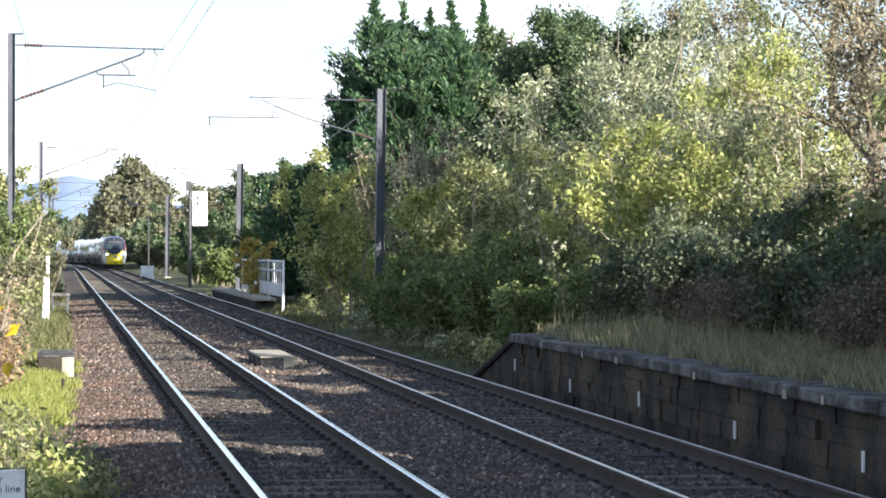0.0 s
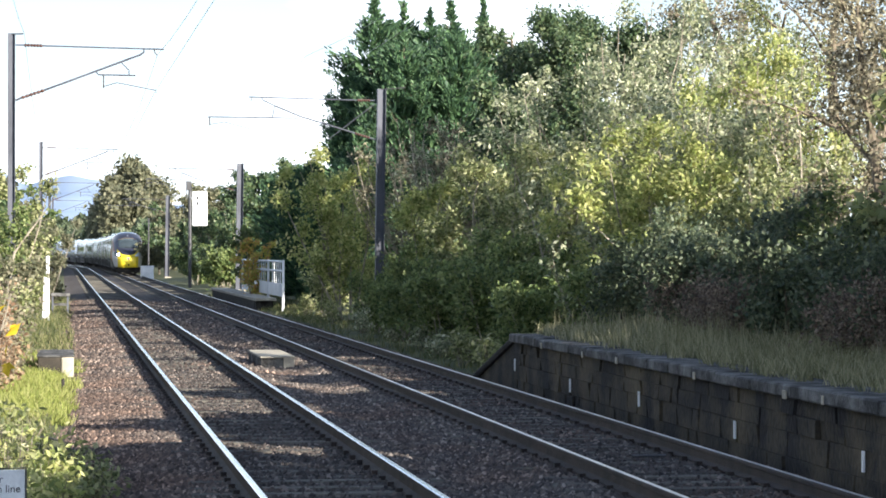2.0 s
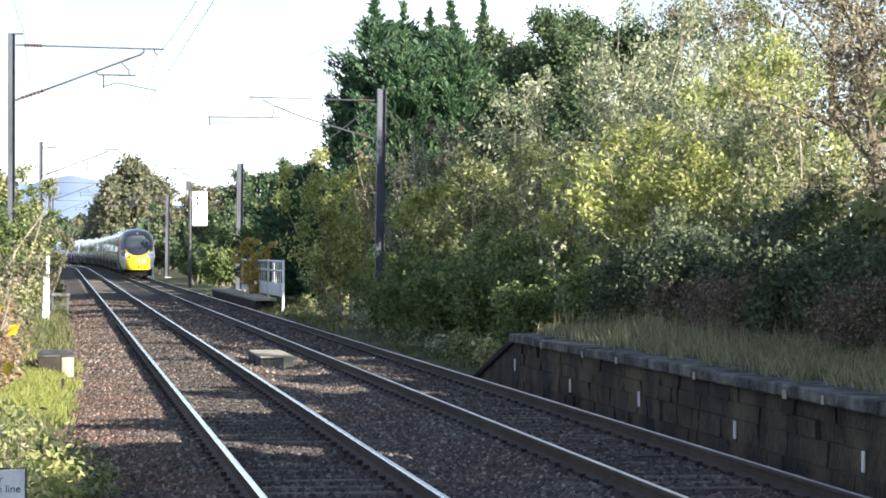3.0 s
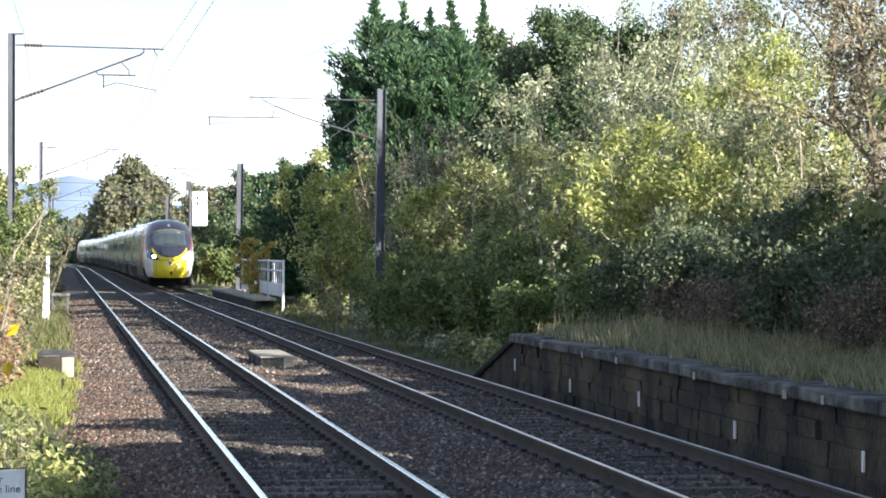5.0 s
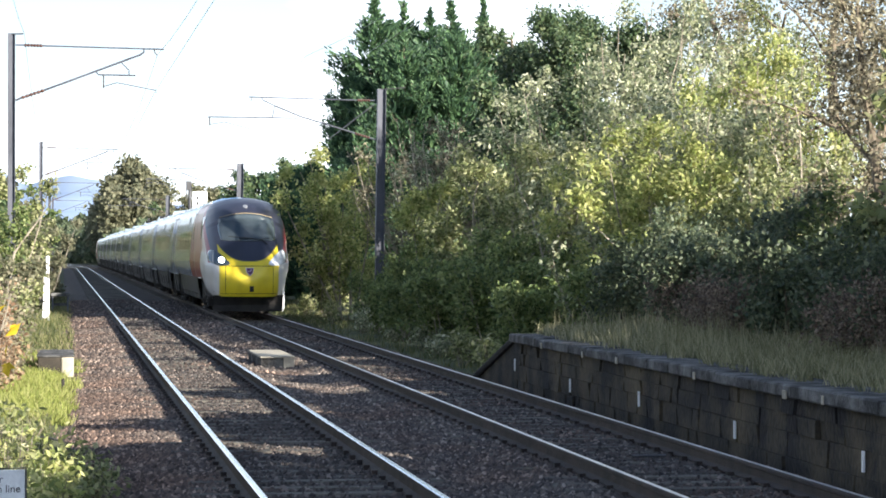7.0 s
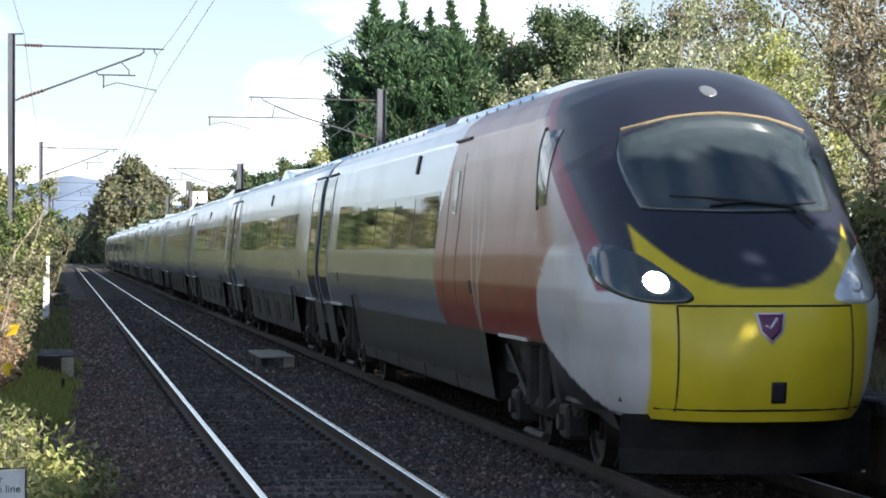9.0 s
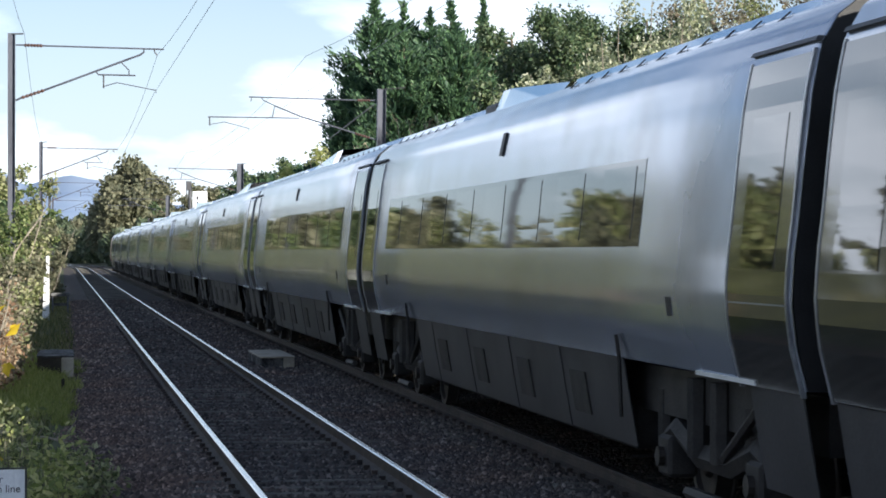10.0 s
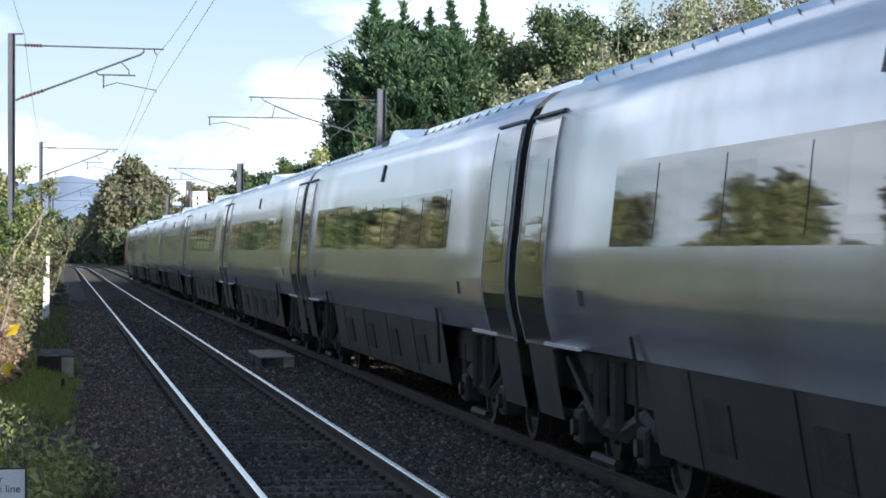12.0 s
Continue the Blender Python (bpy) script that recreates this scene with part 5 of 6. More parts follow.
def nose_rows(L):
    """Rows of body points: from the middle of the nose round to the flank and back."""
    heights = list(np.linspace(0.62, 1.6, 24)) + list(np.linspace(1.62, 3.54, 84)) + list(np.linspace(3.56, 3.84, 12)) + [3.85]
    rows = []
    for z in heights:
        w = half_width(z)
        if z <= 1.62:
            yf = 0.02 + 0.10 * ((z - 1.1) / 0.5) ** 2
            zf = z
            ye, p = 2.9, 2.95
        else:
            g = (z - 1.62) / (3.85 - 1.62)
            yf = 0.13 + 3.3 * g ** 0.98
            zf = 1.62 + (3.85 - 1.62) * (1 - (1 - g) ** 1.62) + 0.17 * sin(pi * min(1, g * 1.02)) ** 2 * (g > 0.5)
            ye, p = 2.9 + 1.9 * g, 2.95 + 0.15 * min(1, g * 2.2)
        row = []
        nth = 84
        for k in range(nth + 1):
            th = (pi / 2) * k / nth
            sx = sin(th) ** (2 / p) if k else 0.0
            cy = cos(th) ** (2 / p) if k < nth else 0.0
            y = yf + (ye - yf) * (1 - cy)
            x = w * sx * (1 + (0.07 * sin(pi * min(1, max(0, (z - 2.1) / 1.6))) * (1 - (1 - cy) ** 2) if z > 2.1 else 0))
            zz = zf + (z - zf) * sx ** 2.0
            if z < 1.0:
                x *= 1 - 0.16 * ((1.0 - z) / 0.4) ** 2 * (1 - sx * 0.6)
            row.append((x, y, zz))
        for y in np.concatenate([np.arange(2.95, 10.7, 0.055), np.linspace(11, L, 12)]):
            if y > ye + 0.03:
                row.append((w, float(y), z))
            else:
                row.append((w, ye + 0.0005 * len(row), z))
        rows.append(row)
    return rows


def paint(me, nose):
    col = me.color_attributes.new("livery", "FLOAT_COLOR", "POINT")
    data = np.zeros((len(me.vertices), 4), np.float32)
    for i, v in enumerate(me.vertices):
        data[i] = livery(v.co.x, v.co.y, v.co.z, nose)
    col.data.foreach_set("color", data.ravel())


def side_patch(y0, y1, z0, z1, s, off, ny=2, nz=6, side=None):
    """A panel that follows the body side between two heights, standing a little proud of it, with its own edge."""
    bm = bmesh.new()
    rows = []
    side = side or (lambda y, z: half_width(z))
    for j in range(nz + 1):
        z = z0 + (z1 - z0) * j / nz
        rows.append([(s * (side(y0 + (y1 - y0) * k / ny, z) + off), y0 + (y1 - y0) * k / ny, z) for k in range(ny + 1)])
    vs = sheet(bm, rows)
    back = sheet(bm, [[(s * (side(y0 + (y1 - y0) * k / ny, z0 + (z1 - z0) * j / nz) - 0.02), y0 + (y1 - y0) * k / ny, z0 + (z1 - z0) * j / nz) for k in range(ny + 1)] for j in range(nz + 1)])
    for k in range(ny):
        bm.faces.new((vs[0][k], vs[0][k + 1], back[0][k + 1], back[0][k]))
        bm.faces.new((vs[nz][k], vs[nz][k + 1], back[nz][k + 1], back[nz][k]))
    for j in range(nz):
        bm.faces.new((vs[j][0], vs[j + 1][0], back[j + 1][0], back[j][0]))
        bm.faces.new((vs[j][ny], vs[j + 1][ny], back[j + 1][ny], back[j][ny]))
    bmesh.ops.recalc_face_normals(bm, faces=bm.faces)
    return bm


def wheel_mesh():
    bm = bmesh.new()
    prof = [(0.07, 0.10), (0.07, 0.16), (0.03, 0.18), (0.03, 0.34), (0.07, 0.36), (0.07, 0.425), (-0.06, 0.43), (-0.07, 0.455), (-0.09, 0.455), (-0.09, 0.10)]
    rings = []
    for k in range(24):
        a = 2 * pi * k / 24
        rings.append([bm.verts.new((u, cos(a) * r, sin(a) * r)) for u, r in prof])
    for k in range(24):
        a, b = rings[k], rings[(k + 1) % 24]
        for j in range(len(prof) - 1):
            bm.faces.new((a[j], a[j + 1], b[j + 1], b[j]))
    me = bpy.data.meshes.new("wheel")
    bm.to_mesh(me)
    bm.free()
    me.materials.append(M_WHEEL)
    return me


WHEEL = wheel_mesh()


def bogie(car, y):
    fr = part("bogie", boxed((-1.0, y - 0.45, 0.42), (1.0, y + 0.45, 0.62), 0.03), M_UNDER, car, "dark oily bogie frame")
    for s in (-1, 1):
        x = s * 1.05
        part("side_frame", tube(bmesh.new(), [(x, y - 1.75, 0.52), (x, y - 1.2, 0.66), (x, y - 0.5, 0.50), (x, y + 0.5, 0.50), (x, y + 1.2, 0.66), (x, y + 1.75, 0.52)], [0.07, 0.10, 0.11, 0.11, 0.10, 0.07], 6), M_UNDER, fr)
        for a in (-1.35, 1.35):
            part("axle_box", boxed((x - 0.12, y + a - 0.19, 0.27), (x + 0.12, y + a + 0.19, 0.60), 0.03), M_UNDER, fr)
            part("spring", tube(bmesh.new(), [(x, y + a - 0.33, 0.5), (x, y + a - 0.33, 0.95)], 0.085, 8), M_UNDER, fr)
        for a in (-0.35, 0.35):
            part("air_spring", tube(bmesh.new(), [(x + s * 0.07, y + a, 0.5), (x + s * 0.07, y + a, 1.1)], 0.10, 8), M_UNDER, fr)
        part("damper", tube(bmesh.new(), [(x + s * 0.1, y + 0.5, 0.55), (x + s * 0.12, y + 1.7, 1.05)], 0.04, 6), M_UNDER, fr)
        part("brake_beam", tube(bmesh.new(), [(x + s * 0.12, y - 0.5, 0.22), (x + s * 0.12, y + 0.5, 0.22)], 0.05, 6), M_UNDER, fr)
    for a in (-1.35, 1.35):
        for s in (-1, 1):
            w = new("wheel", WHEEL)
            w.parent = fr
            w.matrix_basis = pose(s * 0.76, y + a, 0.43, 0, 0, 0 if s > 0 else 180)
        part("axle", tube(bmesh.new(), [(-1.22, y + a, 0.43), (1.22, y + a, 0.43)], 0.08, 10), M_WHEEL, fr)


def coach(label, L=23.9, nose=False):
    """One car; its front stands at y = 0, its length runs to +y."""
    car = thing("railway_carriage", pose(0, 0, 0), label, "train car", "cars of the train")
    end = L - 0.28
    y0 = 0.0 if nose else 0.28
    if nose:
        rows = nose_rows(end)
        bm = bmesh.new()
        for s in (1, -1):
            sheet(bm, [[(s * x, y, z) for x, y, z in r] for r in rows])
        bmesh.ops.remove_doubles(bm, verts=bm.verts, dist=0.0004)
        # openings in the skirt for the bogies
        gone = []
        for f in bm.faces:
            m = f.calc_center_median()
            if m.z < 1.17 and (3.25 < m.y < 6.9 or m.y > end - 5.4):
                gone.append(f)
        bmesh.ops.delete(bm, geom=gone, context="FACES")
        bm.faces.ensure_lookup_table()
    else:
        bm = bmesh.new()
        prof = [p for p in SIDE if p[1] >= 1.1]
        prof = [(half_width(1.185), 1.185)] + [p for p in prof if p[1] > 1.25]
        fine = []
        for (w0, z0), (w1, z1) in zip(prof, prof[1:]):
            for k in range(3):
                fine.append((w0 + (w1 - w0) * k / 3, z0 + (z1 - z0) * k / 3))
        fine.append(prof[-1])
        ring = [(-w, z) for w, z in fine] + [(w, z) for w, z in fine[-2::-1]]
        rows = [[(w * (0.985 if y in (y0, end) else 1), y, z) for w, z in ring] for y in (y0, y0 + 0.06, 6.0, 12.0, 18.0, end - 0.06, end)]
        sheet(bm, rows)
    bmesh.ops.recalc_face_normals(bm, faces=bm.faces)
    for f in bm.faces:
        f.smooth = len(f.verts) == 4
    me = bpy.data.meshes.new("body")
    bm.to_mesh(me)
    bm.free()
    paint(me, nose)
    body = part("body", me, M_CAR, car, "glossy silver body shell" if not nose else "silver, red, white and yellow body shell with a black mask")
    # end wall and gangway
    part("gangway", boxed((-0.75, L - 0.28, 1.15), (0.75, L + 0.02, 3.3), 0.05), M_BLACK, car, "black rubber gangway bellows")
    if not nose:
        part("gangway", boxed((-0.75, -0.02, 1.15), (0.75, 0.28, 3.3), 0.05), M_BLACK, car, "black rubber gangway bellows")
    for yy in ((L - 0.31,) if nose else (L - 0.31, 0.31)):
        bm = bmesh.new()
        out = [(w * 0.975, z) for w, z in SIDE if z > 1.0]
        out = [(-w, z) for w, z in out] + [(w, z) for w, z in out[-2::-1]]
        a = [bm.verts.new((x, yy - 0.02, z)) for x, z in out]
        b = [bm.verts.new((x, yy + 0.02, z)) for x, z in out]
        bm.faces.new(a)
        bm.faces.new(b[::-1])
        for k in range(len(a)):
            bm.faces.new((a[k], b[k], b[(k + 1) % len(a)], a[(k + 1) % len(a)]))
        bmesh.ops.recalc_face_normals(bm, faces=bm.faces)
        part("end_wall", bm, M_BLACK, car, "black end wall")
    # windows, doors and small fittings on both flanks
    band0, band1 = (10.2, L - 3.1) if nose else (3.0, L - 4.65)
    doors = (L - 1.79,) if nose else (0.34, L - 1.79)
    for s in (-1, 1):
        wb = part("window_band", side_patch(band0, band1, 2.10, 2.80, s, 0.004, 14, 6), M_BAND, car, "smoked brown window band")
        c = band0 + 0.75
        while c < band1 - 0.6:
            part("pane", side_patch(c - 0.62, c + 0.62, 2.16, 2.75, s, 0.009, 2, 5), M_PANE, wb)
            c += 2.08
        for d in doors:
            dr = part("door", side_patch(d, d + 1.45, 1.16, 3.32, s, 0.006, 2, 14), M_DOOR, car, "dark grey plug door")
            part("door_window", side_patch(d + 0.3, d + 1.15, 1.95, 2.95, s, 0.010, 2, 8), M_PANE, dr)
            for e in (d - 0.03, d + 1.45):
                part("door_edge", side_patch(e, e + 0.03, 1.14, 3.34, s, 0.012, 1, 14), M_TRIMGREY, dr)
            part("drip_rail", side_patch(d - 0.05, d + 1.5, 3.385, 3.415, s, 0.03, 1, 1), M_DARKSTEEL, dr)
        for yy, zz in (((12.6, 3.2),) if nose else ((12.2, 3.2),)):
            part("side_lamp", side_patch(yy - 0.09, yy + 0.09, zz - 0.12, zz + 0.12, s, 0.02, 1, 2), M_BLACK, car, "small black exterior lamp")
        part("socket_cover", side_patch(3.25 + 4 * nose, 3.40 + 4 * nose, 1.60, 1.74, s, 0.008, 1, 1), M_BLACK, car)
        part("lamp_cover", side_patch(L - 3.6, L - 3.45, 1.58, 1.72, s, 0.008, 1, 1), M_BLACK, car)
        for a in ((L - 3.2,) if nose else (1.35, L - 3.0)):
            part("step_edge", side_patch(a, a + 1.6, 1.165, 1.198, s, 0.022, 1, 1), M_STRIP, car, "pale step edge over the bogie")
        if nose:
            part("step_edge", side_patch(4.3, 5.9, 1.165, 1.198, s, 0.022, 1, 1), M_STRIP, car, "pale step edge over the bogie")
        # skirts between the bogies, in panels
        k0, k1 = (7.0, L - 5.6) if nose else (5.6, L - 5.6)
        nseg = 9
        for k in range(nseg):
            a, b = k0 + (k1 - k0) * k / nseg, k0 + (k1 - k0) * (k + 1) / nseg
            part("skirt_panel", side_patch(a + 0.012, b - 0.012, 0.44, 1.20, s, -0.012 - 0.012 * (k % 2), 1, 4), M_SKIRT, car)
            if k % 2:
                part("vent", side_patch(a + 0.35, b - 0.35, 0.60, 0.98, s, -0.004, 1, 2), M_UNDER, car, "dark louvred vent")
        for a in ((L - 1.62,) if nose else (0.36, L - 1.62)):
            part("end_skirt", side_patch(a, a + 1.26, 0.46, 1.15, s, -0.01, 1, 4), M_SKIRT, car, "dark skirt panel under the door")
        for a in ((L - 5.5,) if nose else (5.2, L - 5.5)):
            part("grab_rail", tube(bmesh.new(), [(s * 1.36, a, 0.7), (s * 1.38, a, 1.2), (s * 1.41, a + 0.02, 1.38)], 0.018, 5), M_UNDER, car)
    # underframe
    part("underframe", boxed((-1.1, 1.0 if nose else 0.5, 0.75), (1.1, L - 0.5, 1.13)), M_UNDER, car)
    part("equipment_case", boxed((-1.16, 7.1 if nose else 5.9, 0.40), (1.16, L - 5.9, 0.80), 0.04), M_UNDER, car)
    bogie(car, 4.6 if nose else 3.45)
    bogie(car, L - 3.45)
    # roof fairings with a gap for equipment between them
    ext = ((5.2, 12.2), (13.6, L - 0.5)) if nose else ((0.5, 7.9), (13.6, L - 0.5))
    for a, b in ext:
        bm = bmesh.new()
        vs = sheet(bm, [[(x * w, y, z + dz) for x, z in ((-1.0, 3.60), (-0.9, 3.74), (-0.55, 3.86), (0, 3.90), (0.55, 3.86), (0.9, 3.74), (1.0, 3.60))] for y, dz, w in ((a, -0.06, 0.97), (a + 0.7, 0.02, 1.0), ((a + b) / 2, 0.02, 1.0), (b - 0.7, 0.02, 1.0), (b, -0.06, 0.97))])
        bm.faces.new(vs[0])
        bm.faces.new(vs[-1][::-1])
        rf = part("roof_fairing", bm, M_ROOF, car, "pale silver roof fairing")
        bm = bmesh.new()
        n = int((b - a - 1) / 0.75)
        for s in (-1, 1):
            for k in range(n):
                y = a + 0.6 + 0.75 * k
                tube(bm, [(s * 1.0, y, 3.63), (s * 0.95, y + 0.28, 3.715)], 0.008, 4)
        tagged(part("roof_clips", bm, M_DARKSTEEL, rf), kind="stuff")
    if not nose:
        # raised wedge over the roof equipment
        bm = bmesh.new()
        vs = sheet(bm, [[(x * w, y, z) for x, z in ((-0.95, 3.60), (-0.78, 3.70 + h), (0, 3.76 + h), (0.78, 3.70 + h), (0.95, 3.60))] for y, h, w in ((8.9, 0.27, 0.92), (9.6, 0.26, 0.96), (13.3, 0.10, 1.0))])
        part("roof_wedge", bm, M_ROOF, car, "raised pale roof wedge")
        bm = bmesh.new()
        bm.faces.new([bm.verts.new((x * 0.915, 8.93, z)) for x, z in ((-0.95, 3.60), (-0.78, 3.965), (0, 4.025), (0.78, 3.965), (0.95, 3.60))])
        bmesh.ops.solidify(bm, geom=list(bm.faces), thickness=0.03)
        part("wedge_end", bm, M_DARKSTEEL, car, "dark end of the roof wedge")
    g = (ext[0][1], ext[1][0] if nose else 9.0)
    part("roof_box", boxed((-0.8, g[0] + 0.15, 3.68), (0.8, g[1] - 0.15, 3.84), 0.03), M_DARKSTEEL, car, "dark roof equipment box")
    return car


class NoseSurface:
    """The nose seen from ahead: its depth at any place, by its own rows."""
    def __init__(self):
        self.rows = [np.array(r[:85]) for r in nose_rows(20)]

    def y(self, x, z):
        ys, zs = [], []
        for r in self.rows:
            if abs(x) <= r[-1, 0]:
                ys.append(np.interp(abs(x), r[:, 0], r[:, 1]))
                zs.append(np.interp(abs(x), r[:, 0], r[:, 2]))
        return float(np.interp(z, zs, ys))

    def x(self, y, z):
        """Half the body's width at a place on the cheek."""
        xs = []
        for r in self.rows:
            i = int(np.searchsorted(r[:, 1], y))
            xs.append((r[min(i, 84), 2], np.interp(y, r[:, 1], r[:, 0])))
        return float(np.interp(z, [q[0] for q in xs], [q[1] for q in xs]))

    def patch(self, outline, off, rings=7):
        """A panel lying on the nose inside an outline given as (x, z) points."""
        bm = bmesh.new()
        cx, cz = np.mean([p[0] for p in outline]), np.mean([p[1] for p in outline])
        mid = bm.verts.new((cx, self.y(cx, cz) - off, cz))
        prev = None
        for k in range(1, rings + 1):
            f = k / rings
            ring = []
            for x, z in outline:
                px, pz = cx + (x - cx) * f, cz + (z - cz) * f
                ring.append(bm.verts.new((px, self.y(px, pz) - off, pz)))
            m = len(ring)
            for i in range(m):
                if prev is None:
                    bm.faces.new((mid, ring[i], ring[(i + 1) % m]))
                else:
                    bm.faces.new((prev[i], ring[i], ring[(i + 1) % m], prev[(i + 1) % m]))
            prev = ring
        skirt = [bm.verts.new(v.co + Vector((0, off + 0.02, 0))) for v in prev]
        for i in range(len(prev)):
            bm.faces.new((prev[i], skirt[i], skirt[(i + 1) % len(prev)], prev[(i + 1) % len(prev)]))
        bmesh.ops.recalc_face_normals(bm, faces=bm.faces)
        for f in bm.faces:
            f.smooth = True
        return bm


def dense(pts, n):
    out = []
    for a, b in zip(pts, pts[1:] + pts[:1]):
        for k in range(n):
            out.append((a[0] + (b[0] - a[0]) * k / n, a[1] + (b[1] - a[1]) * k / n))
    return out


def rounded(pts, times=2):
    """An outline with its corners cut round."""
    for _ in range(times):
        out = []
        for p, q in zip(pts, pts[1:] + pts[:1]):
            out += [(0.75 * p[0] + 0.25 * q[0], 0.75 * p[1] + 0.25 * q[1]), (0.25 * p[0] + 0.75 * q[0], 0.25 * p[1] + 0.75 * q[1])]
        pts = out
    return pts


def fit_nose(car, lit):
    """Windscreen, lamps, panels and badge on a driving car."""
    ns = NoseSurface()
    screen = rounded([(-0.86, 2.44), (-0.84, 2.43), (-0.4, 2.41), (0, 2.40), (0.4, 2.41), (0.88, 2.42), (0.91, 2.43), (0.95, 2.85), (0.88, 3.15), (0.86, 3.17), (0.45, 3.27), (0, 3.31), (-0.45, 3.27), (-0.86, 3.17), (-0.88, 3.15), (-0.95, 2.85)])
    ws = part("windscreen", ns.patch(screen, 0.012, 10), M_SCREEN, car, "dark curved windscreen")
    top = [(x, z) for x, z in ((-0.86, 3.18), (-0.65, 3.235), (-0.45, 3.285), (-0.2, 3.315), (0, 3.325), (0.2, 3.315), (0.45, 3.285), (0.65, 3.235), (0.86, 3.18))]
    part("screen_trim", tube(bmesh.new(), [(x, ns.y(x, z) - 0.015, z) for x, z in top], 0.014, 5), M_MAROON, ws, "thin pale trim line")
    wp = [(-0.30, 2.46), (0.0, 2.50), (0.35, 2.47), (0.72, 2.50)]
    part("wiper", tube(bmesh.new(), [(x, ns.y(x, z) - 0.045, z) for x, z in wp], [0.016, 0.014, 0.012, 0.008], 5), M_BLACK, ws, "black wiper")
    part("wiper", tube(bmesh.new(), [(x, ns.y(x, z) - 0.05, z) for x, z in ((0.62, 2.30), (0.45, 2.46), (-0.1, 2.52), (-0.62, 2.56))], [0.018, 0.016, 0.014, 0.008], 5), M_BLACK, ws, "black wiper")
    for s in (-1, 1):
        shell = rounded([(s * 0.57, 1.64), (s * 0.73, 1.83), (s * 0.97, 2.06), (s * 1.20, 2.16), (s * 1.29, 2.0), (s * 1.29, 1.78), (s * 1.10, 1.64), (s * 0.85, 1.605)])
        h = part("headlight", ns.patch(shell, 0.010, 5), M_SCREEN if s < 0 else M_LENS, car, "swept-back headlight behind a clear cover")
        cx, cz = s * 0.88, 1.80
        ring = [(cx + 0.09 * cos(a), cz + 0.088 * sin(a)) for a in np.linspace(0, 2 * pi, 20, endpoint=False)]
        part("lamp", ns.patch(ring, 0.022, 3), M_LAMP if (s < 0 and lit) else M_LENS, h, "lit round headlamp" if (s < 0 and lit) else "unlit round lamp")
        # panel joints of the yellow front
        x = s * 0.76
        part("panel_joint", tube(bmesh.new(), [(x, ns.y(x, z) - 0.002, z) for z in np.linspace(0.70, 1.60, 8)], 0.010, 4), M_BLACK, car)
        # cab side window and door seams
        part("cab_window", side_patch(2.95, 3.45, 2.50, 3.22, s, 0.010, 4, 10, ns.x), M_CABGLASS, car, "narrow cab side window")
        part("cab_window_edge", side_patch(3.45, 3.52, 2.46, 3.26, s, 0.014, 1, 10, ns.x), M_BLACK, car)
        part("cab_door_window", side_patch(8.78, 9.06, 2.50, 3.00, s, 0.008, 2, 6), M_PANE, car, "narrow door window")
        for a in (8.45, 9.4):
            part("door_seam", side_patch(a, a + 0.02, 1.2, 3.2, s, 0.004, 1, 12), M_DARKSTEEL, car)
        part("drip_rail", side_patch(8.35, 9.5, 3.36, 3.39, s, 0.025, 1, 1), M_DARKSTEEL, car)
    part("panel_joint", tube(bmesh.new(), [(x, ns.y(x, 1.60) - 0.002, 1.60) for x in np.linspace(-0.76, 0.76, 12)], 0.010, 4), M_BLACK, car)
    part("panel_joint", tube(bmesh.new(), [(x, ns.y(x, 0.72) - 0.002, 0.72) for x in np.linspace(-0.9, 0.9, 12)], 0.010, 4), M_BLACK, car)
    bd = part("badge", ns.patch(dense([(-0.135, 1.545), (0.135, 1.545), (0.10, 1.38), (0.0, 1.28), (-0.10, 1.38)], 3), 0.012, 3), M_BADGEWHITE, car, "small shield badge with a pale outline")
    part("badge_field", ns.patch(dense([(-0.11, 1.53), (0.11, 1.53), (0.08, 1.39), (0.0, 1.31), (-0.08, 1.39)], 3), 0.018, 3), M_BADGE, bd, "purple badge field")
    part("badge_mark", tube(bmesh.new(), [(-0.05, ns.y(0, 1.45) - 0.022, 1.44), (-0.01, ns.y(0, 1.45) - 0.022, 1.41), (0.05, ns.y(0, 1.45) - 0.022, 1.50)], 0.012, 4), M_BADGEWHITE, bd)
    part("tow_hatch", ns.patch(dense([(-0.005, 0.78), (0.125, 0.78), (0.125, 0.96), (-0.005, 0.96)], 3), 0.010, 3), M_BLACK, car, "small black tow socket")
    part("marker_lamp", ns.patch([(0.08 * cos(a), 3.55 + 0.06 * sin(a)) for a in np.linspace(0, 2 * pi, 16, endpoint=False)], 0.014, 3), M_TRIMGREY, car, "round marker lamp above the windscreen")
    # dark air dam and snow plough under the nose
    bm = bmesh.new()
    vs = sheet(bm, [[(x, 0.45 + 0.35 * (abs(x) / 1.1) ** 2.5 + 0.12 * (z < 0.4), z) for x in np.linspace(-1.12, 1.12, 15)] for z in (0.14, 0.35, 0.66)])
    bmesh.ops.solidify(bm, geom=list(bm.faces), thickness=0.03)
    part("air_dam", bm, M_UNDER, car, "dark plough under the nose")
    for s in (-1, 1):
        bm = bmesh.new()
        sheet(bm, [[(s * (half_width(z) - 0.03 - 0.25 * (1.1 - z) ** 2 * (y < 2.2)), y, z + 0.35 * max(0, (y - 1.2)) * (z < 0.6) * 0.3) for y in np.linspace(1.0, 2.9, 8)] for z in np.linspace(0.5, 0.66, 3)])
        part("lower_cheek", bm, M_SKIRT, car)
    return car


# ---- motion ----
CAR_L, NOSE_L = 23.9, 24.9


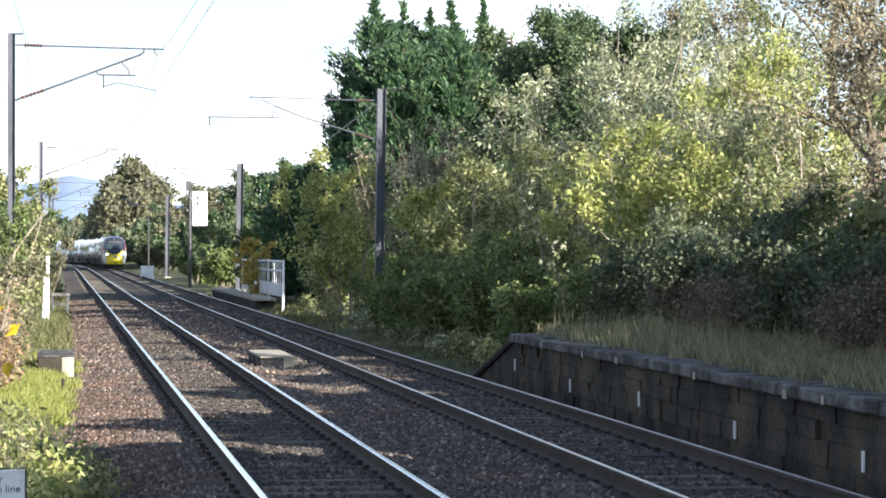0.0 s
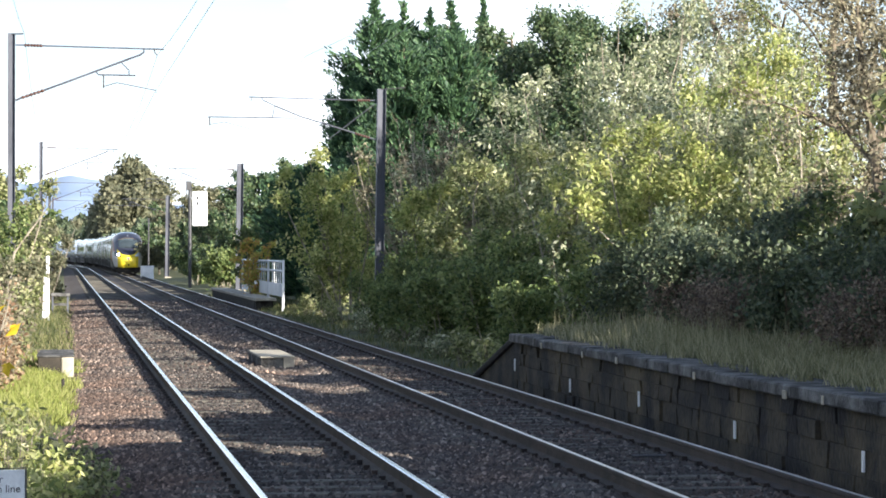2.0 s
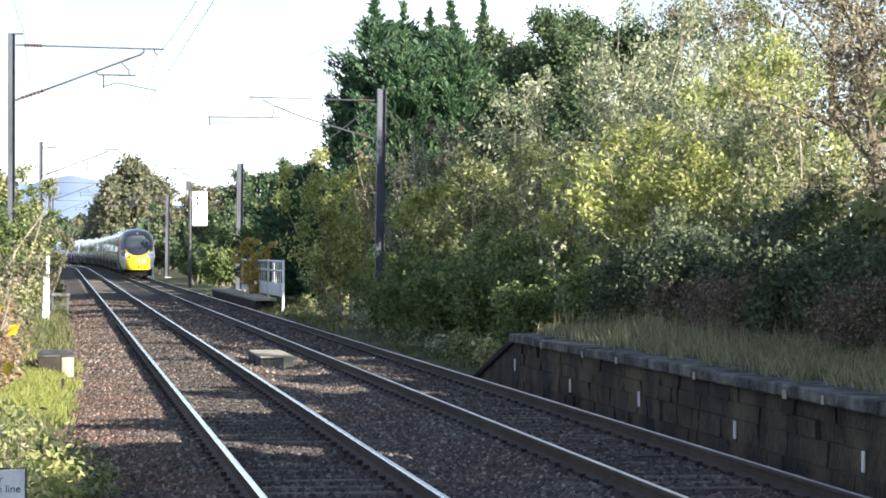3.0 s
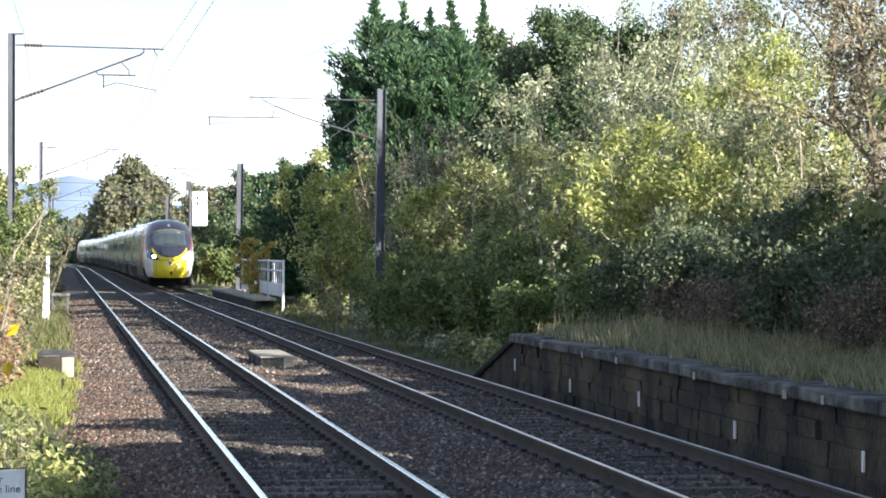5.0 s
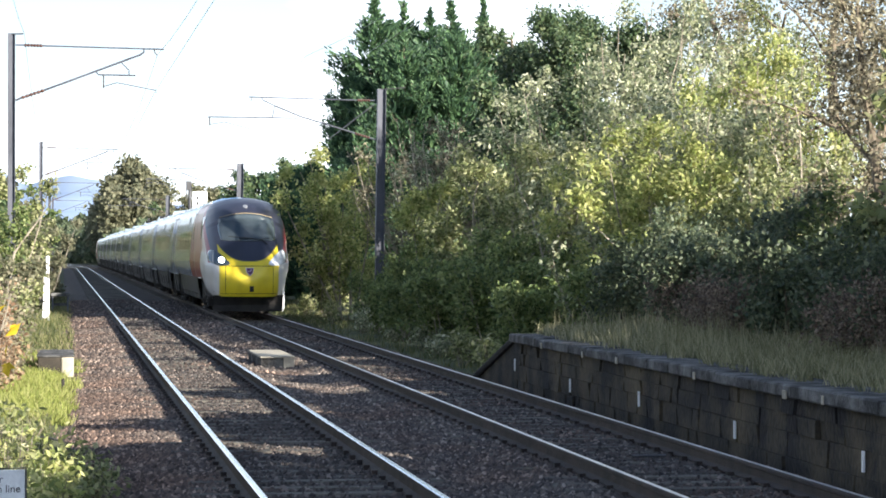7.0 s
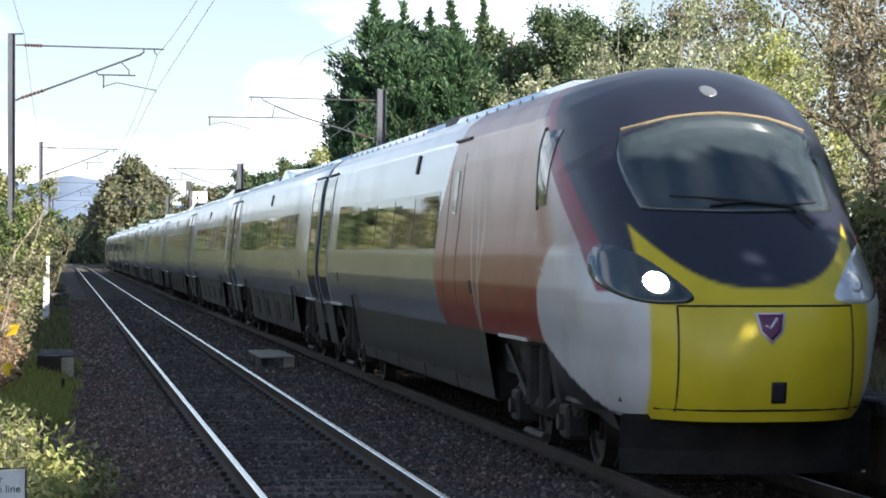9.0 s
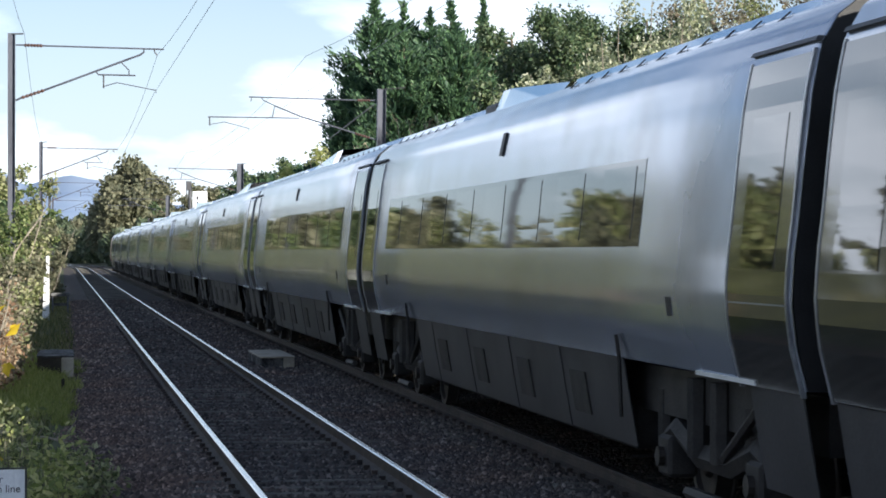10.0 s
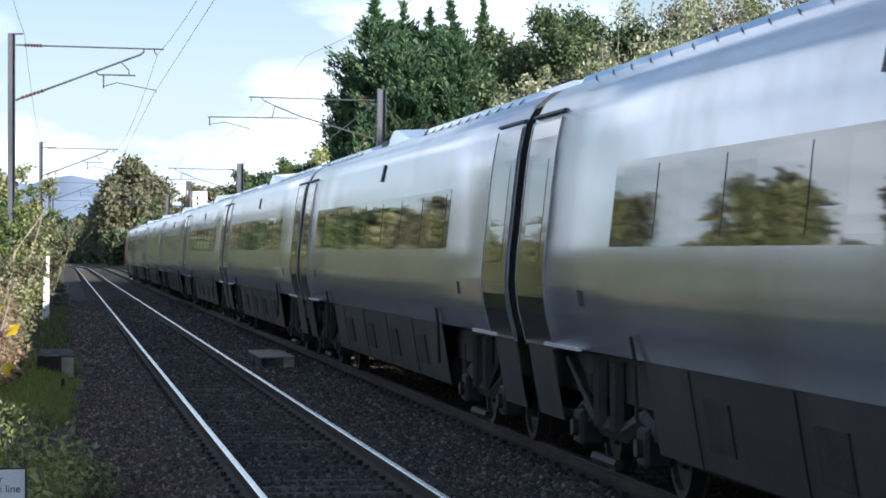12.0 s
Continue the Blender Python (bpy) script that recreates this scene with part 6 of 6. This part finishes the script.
def nose_at(t):
    """Where the nose stands along the line."""
    u = 8.8 - t
    return 27.25 + 30.65 * u + (0.075 * u * u if u > 0 else 0)


def line_pose(s, length):
    """A car whose front stands at s on the far track."""
    a = Vector((TRACK_2 + bend(s), s, 0))
    b = Vector((TRACK_2 + bend(s + length), s + length, 0))
    d = b - a
    return Matrix.Translation(a) @ Matrix.Rotation(-math.atan2(d.x, d.y), 4, "Z")


def build_train():
    cars = []
    lead = coach("silver, red and yellow leading car of an express train", NOSE_L, True)
    fit_nose(lead, True)
    cars.append((lead, 0.0, NOSE_L, False))
    mid = coach("silver intermediate car of a tilting express train", CAR_L)
    for k in range(9):
        car = mid if k == 0 else copy_thing(mid, pose(0, 0, 0))
        cars.append((car, NOSE_L + CAR_L * k, CAR_L, k == 0 or k >= 3))
    tail = copy_thing(lead, pose(0, 0, 0))
    tagged(tail, "silver and red rear driving car of a tilting express train")
    for c in tail.children_recursive:
        if c.name.startswith("lamp") and not c.name.startswith("lamp_cover"):
            c.data = c.data.copy()
            c.data.materials[0] = M_LENS
            tagged(c, "unlit round lamp")
    cars.append((tail, NOSE_L + CAR_L * 9, NOSE_L, True))
    return cars


def motions():
    for car, back, length, turned in CARS:
        rows = []
        for k in range(25):
            t = 0.5 * k
            m = line_pose(nose_at(t) + back, length)
            if turned:
                m = m @ pose(0, length, 0, 0, 0, 180)
            rows.append((t, m))
        walk(car, rows)


build_ground()
build_ballast()
build_hills()
build_track("track_near", TRACK_1, M_RAILTOP, "near railway track with bright polished rails on concrete sleepers")
build_track("track_far", TRACK_2, M_RAILTOP2, "far railway track with dull rails on concrete sleepers", 0.017)
build_platform()
build_near_platform()
build_overhead()
build_lineside()
build_grass()
build_plants()
CARS = build_train()
motions()
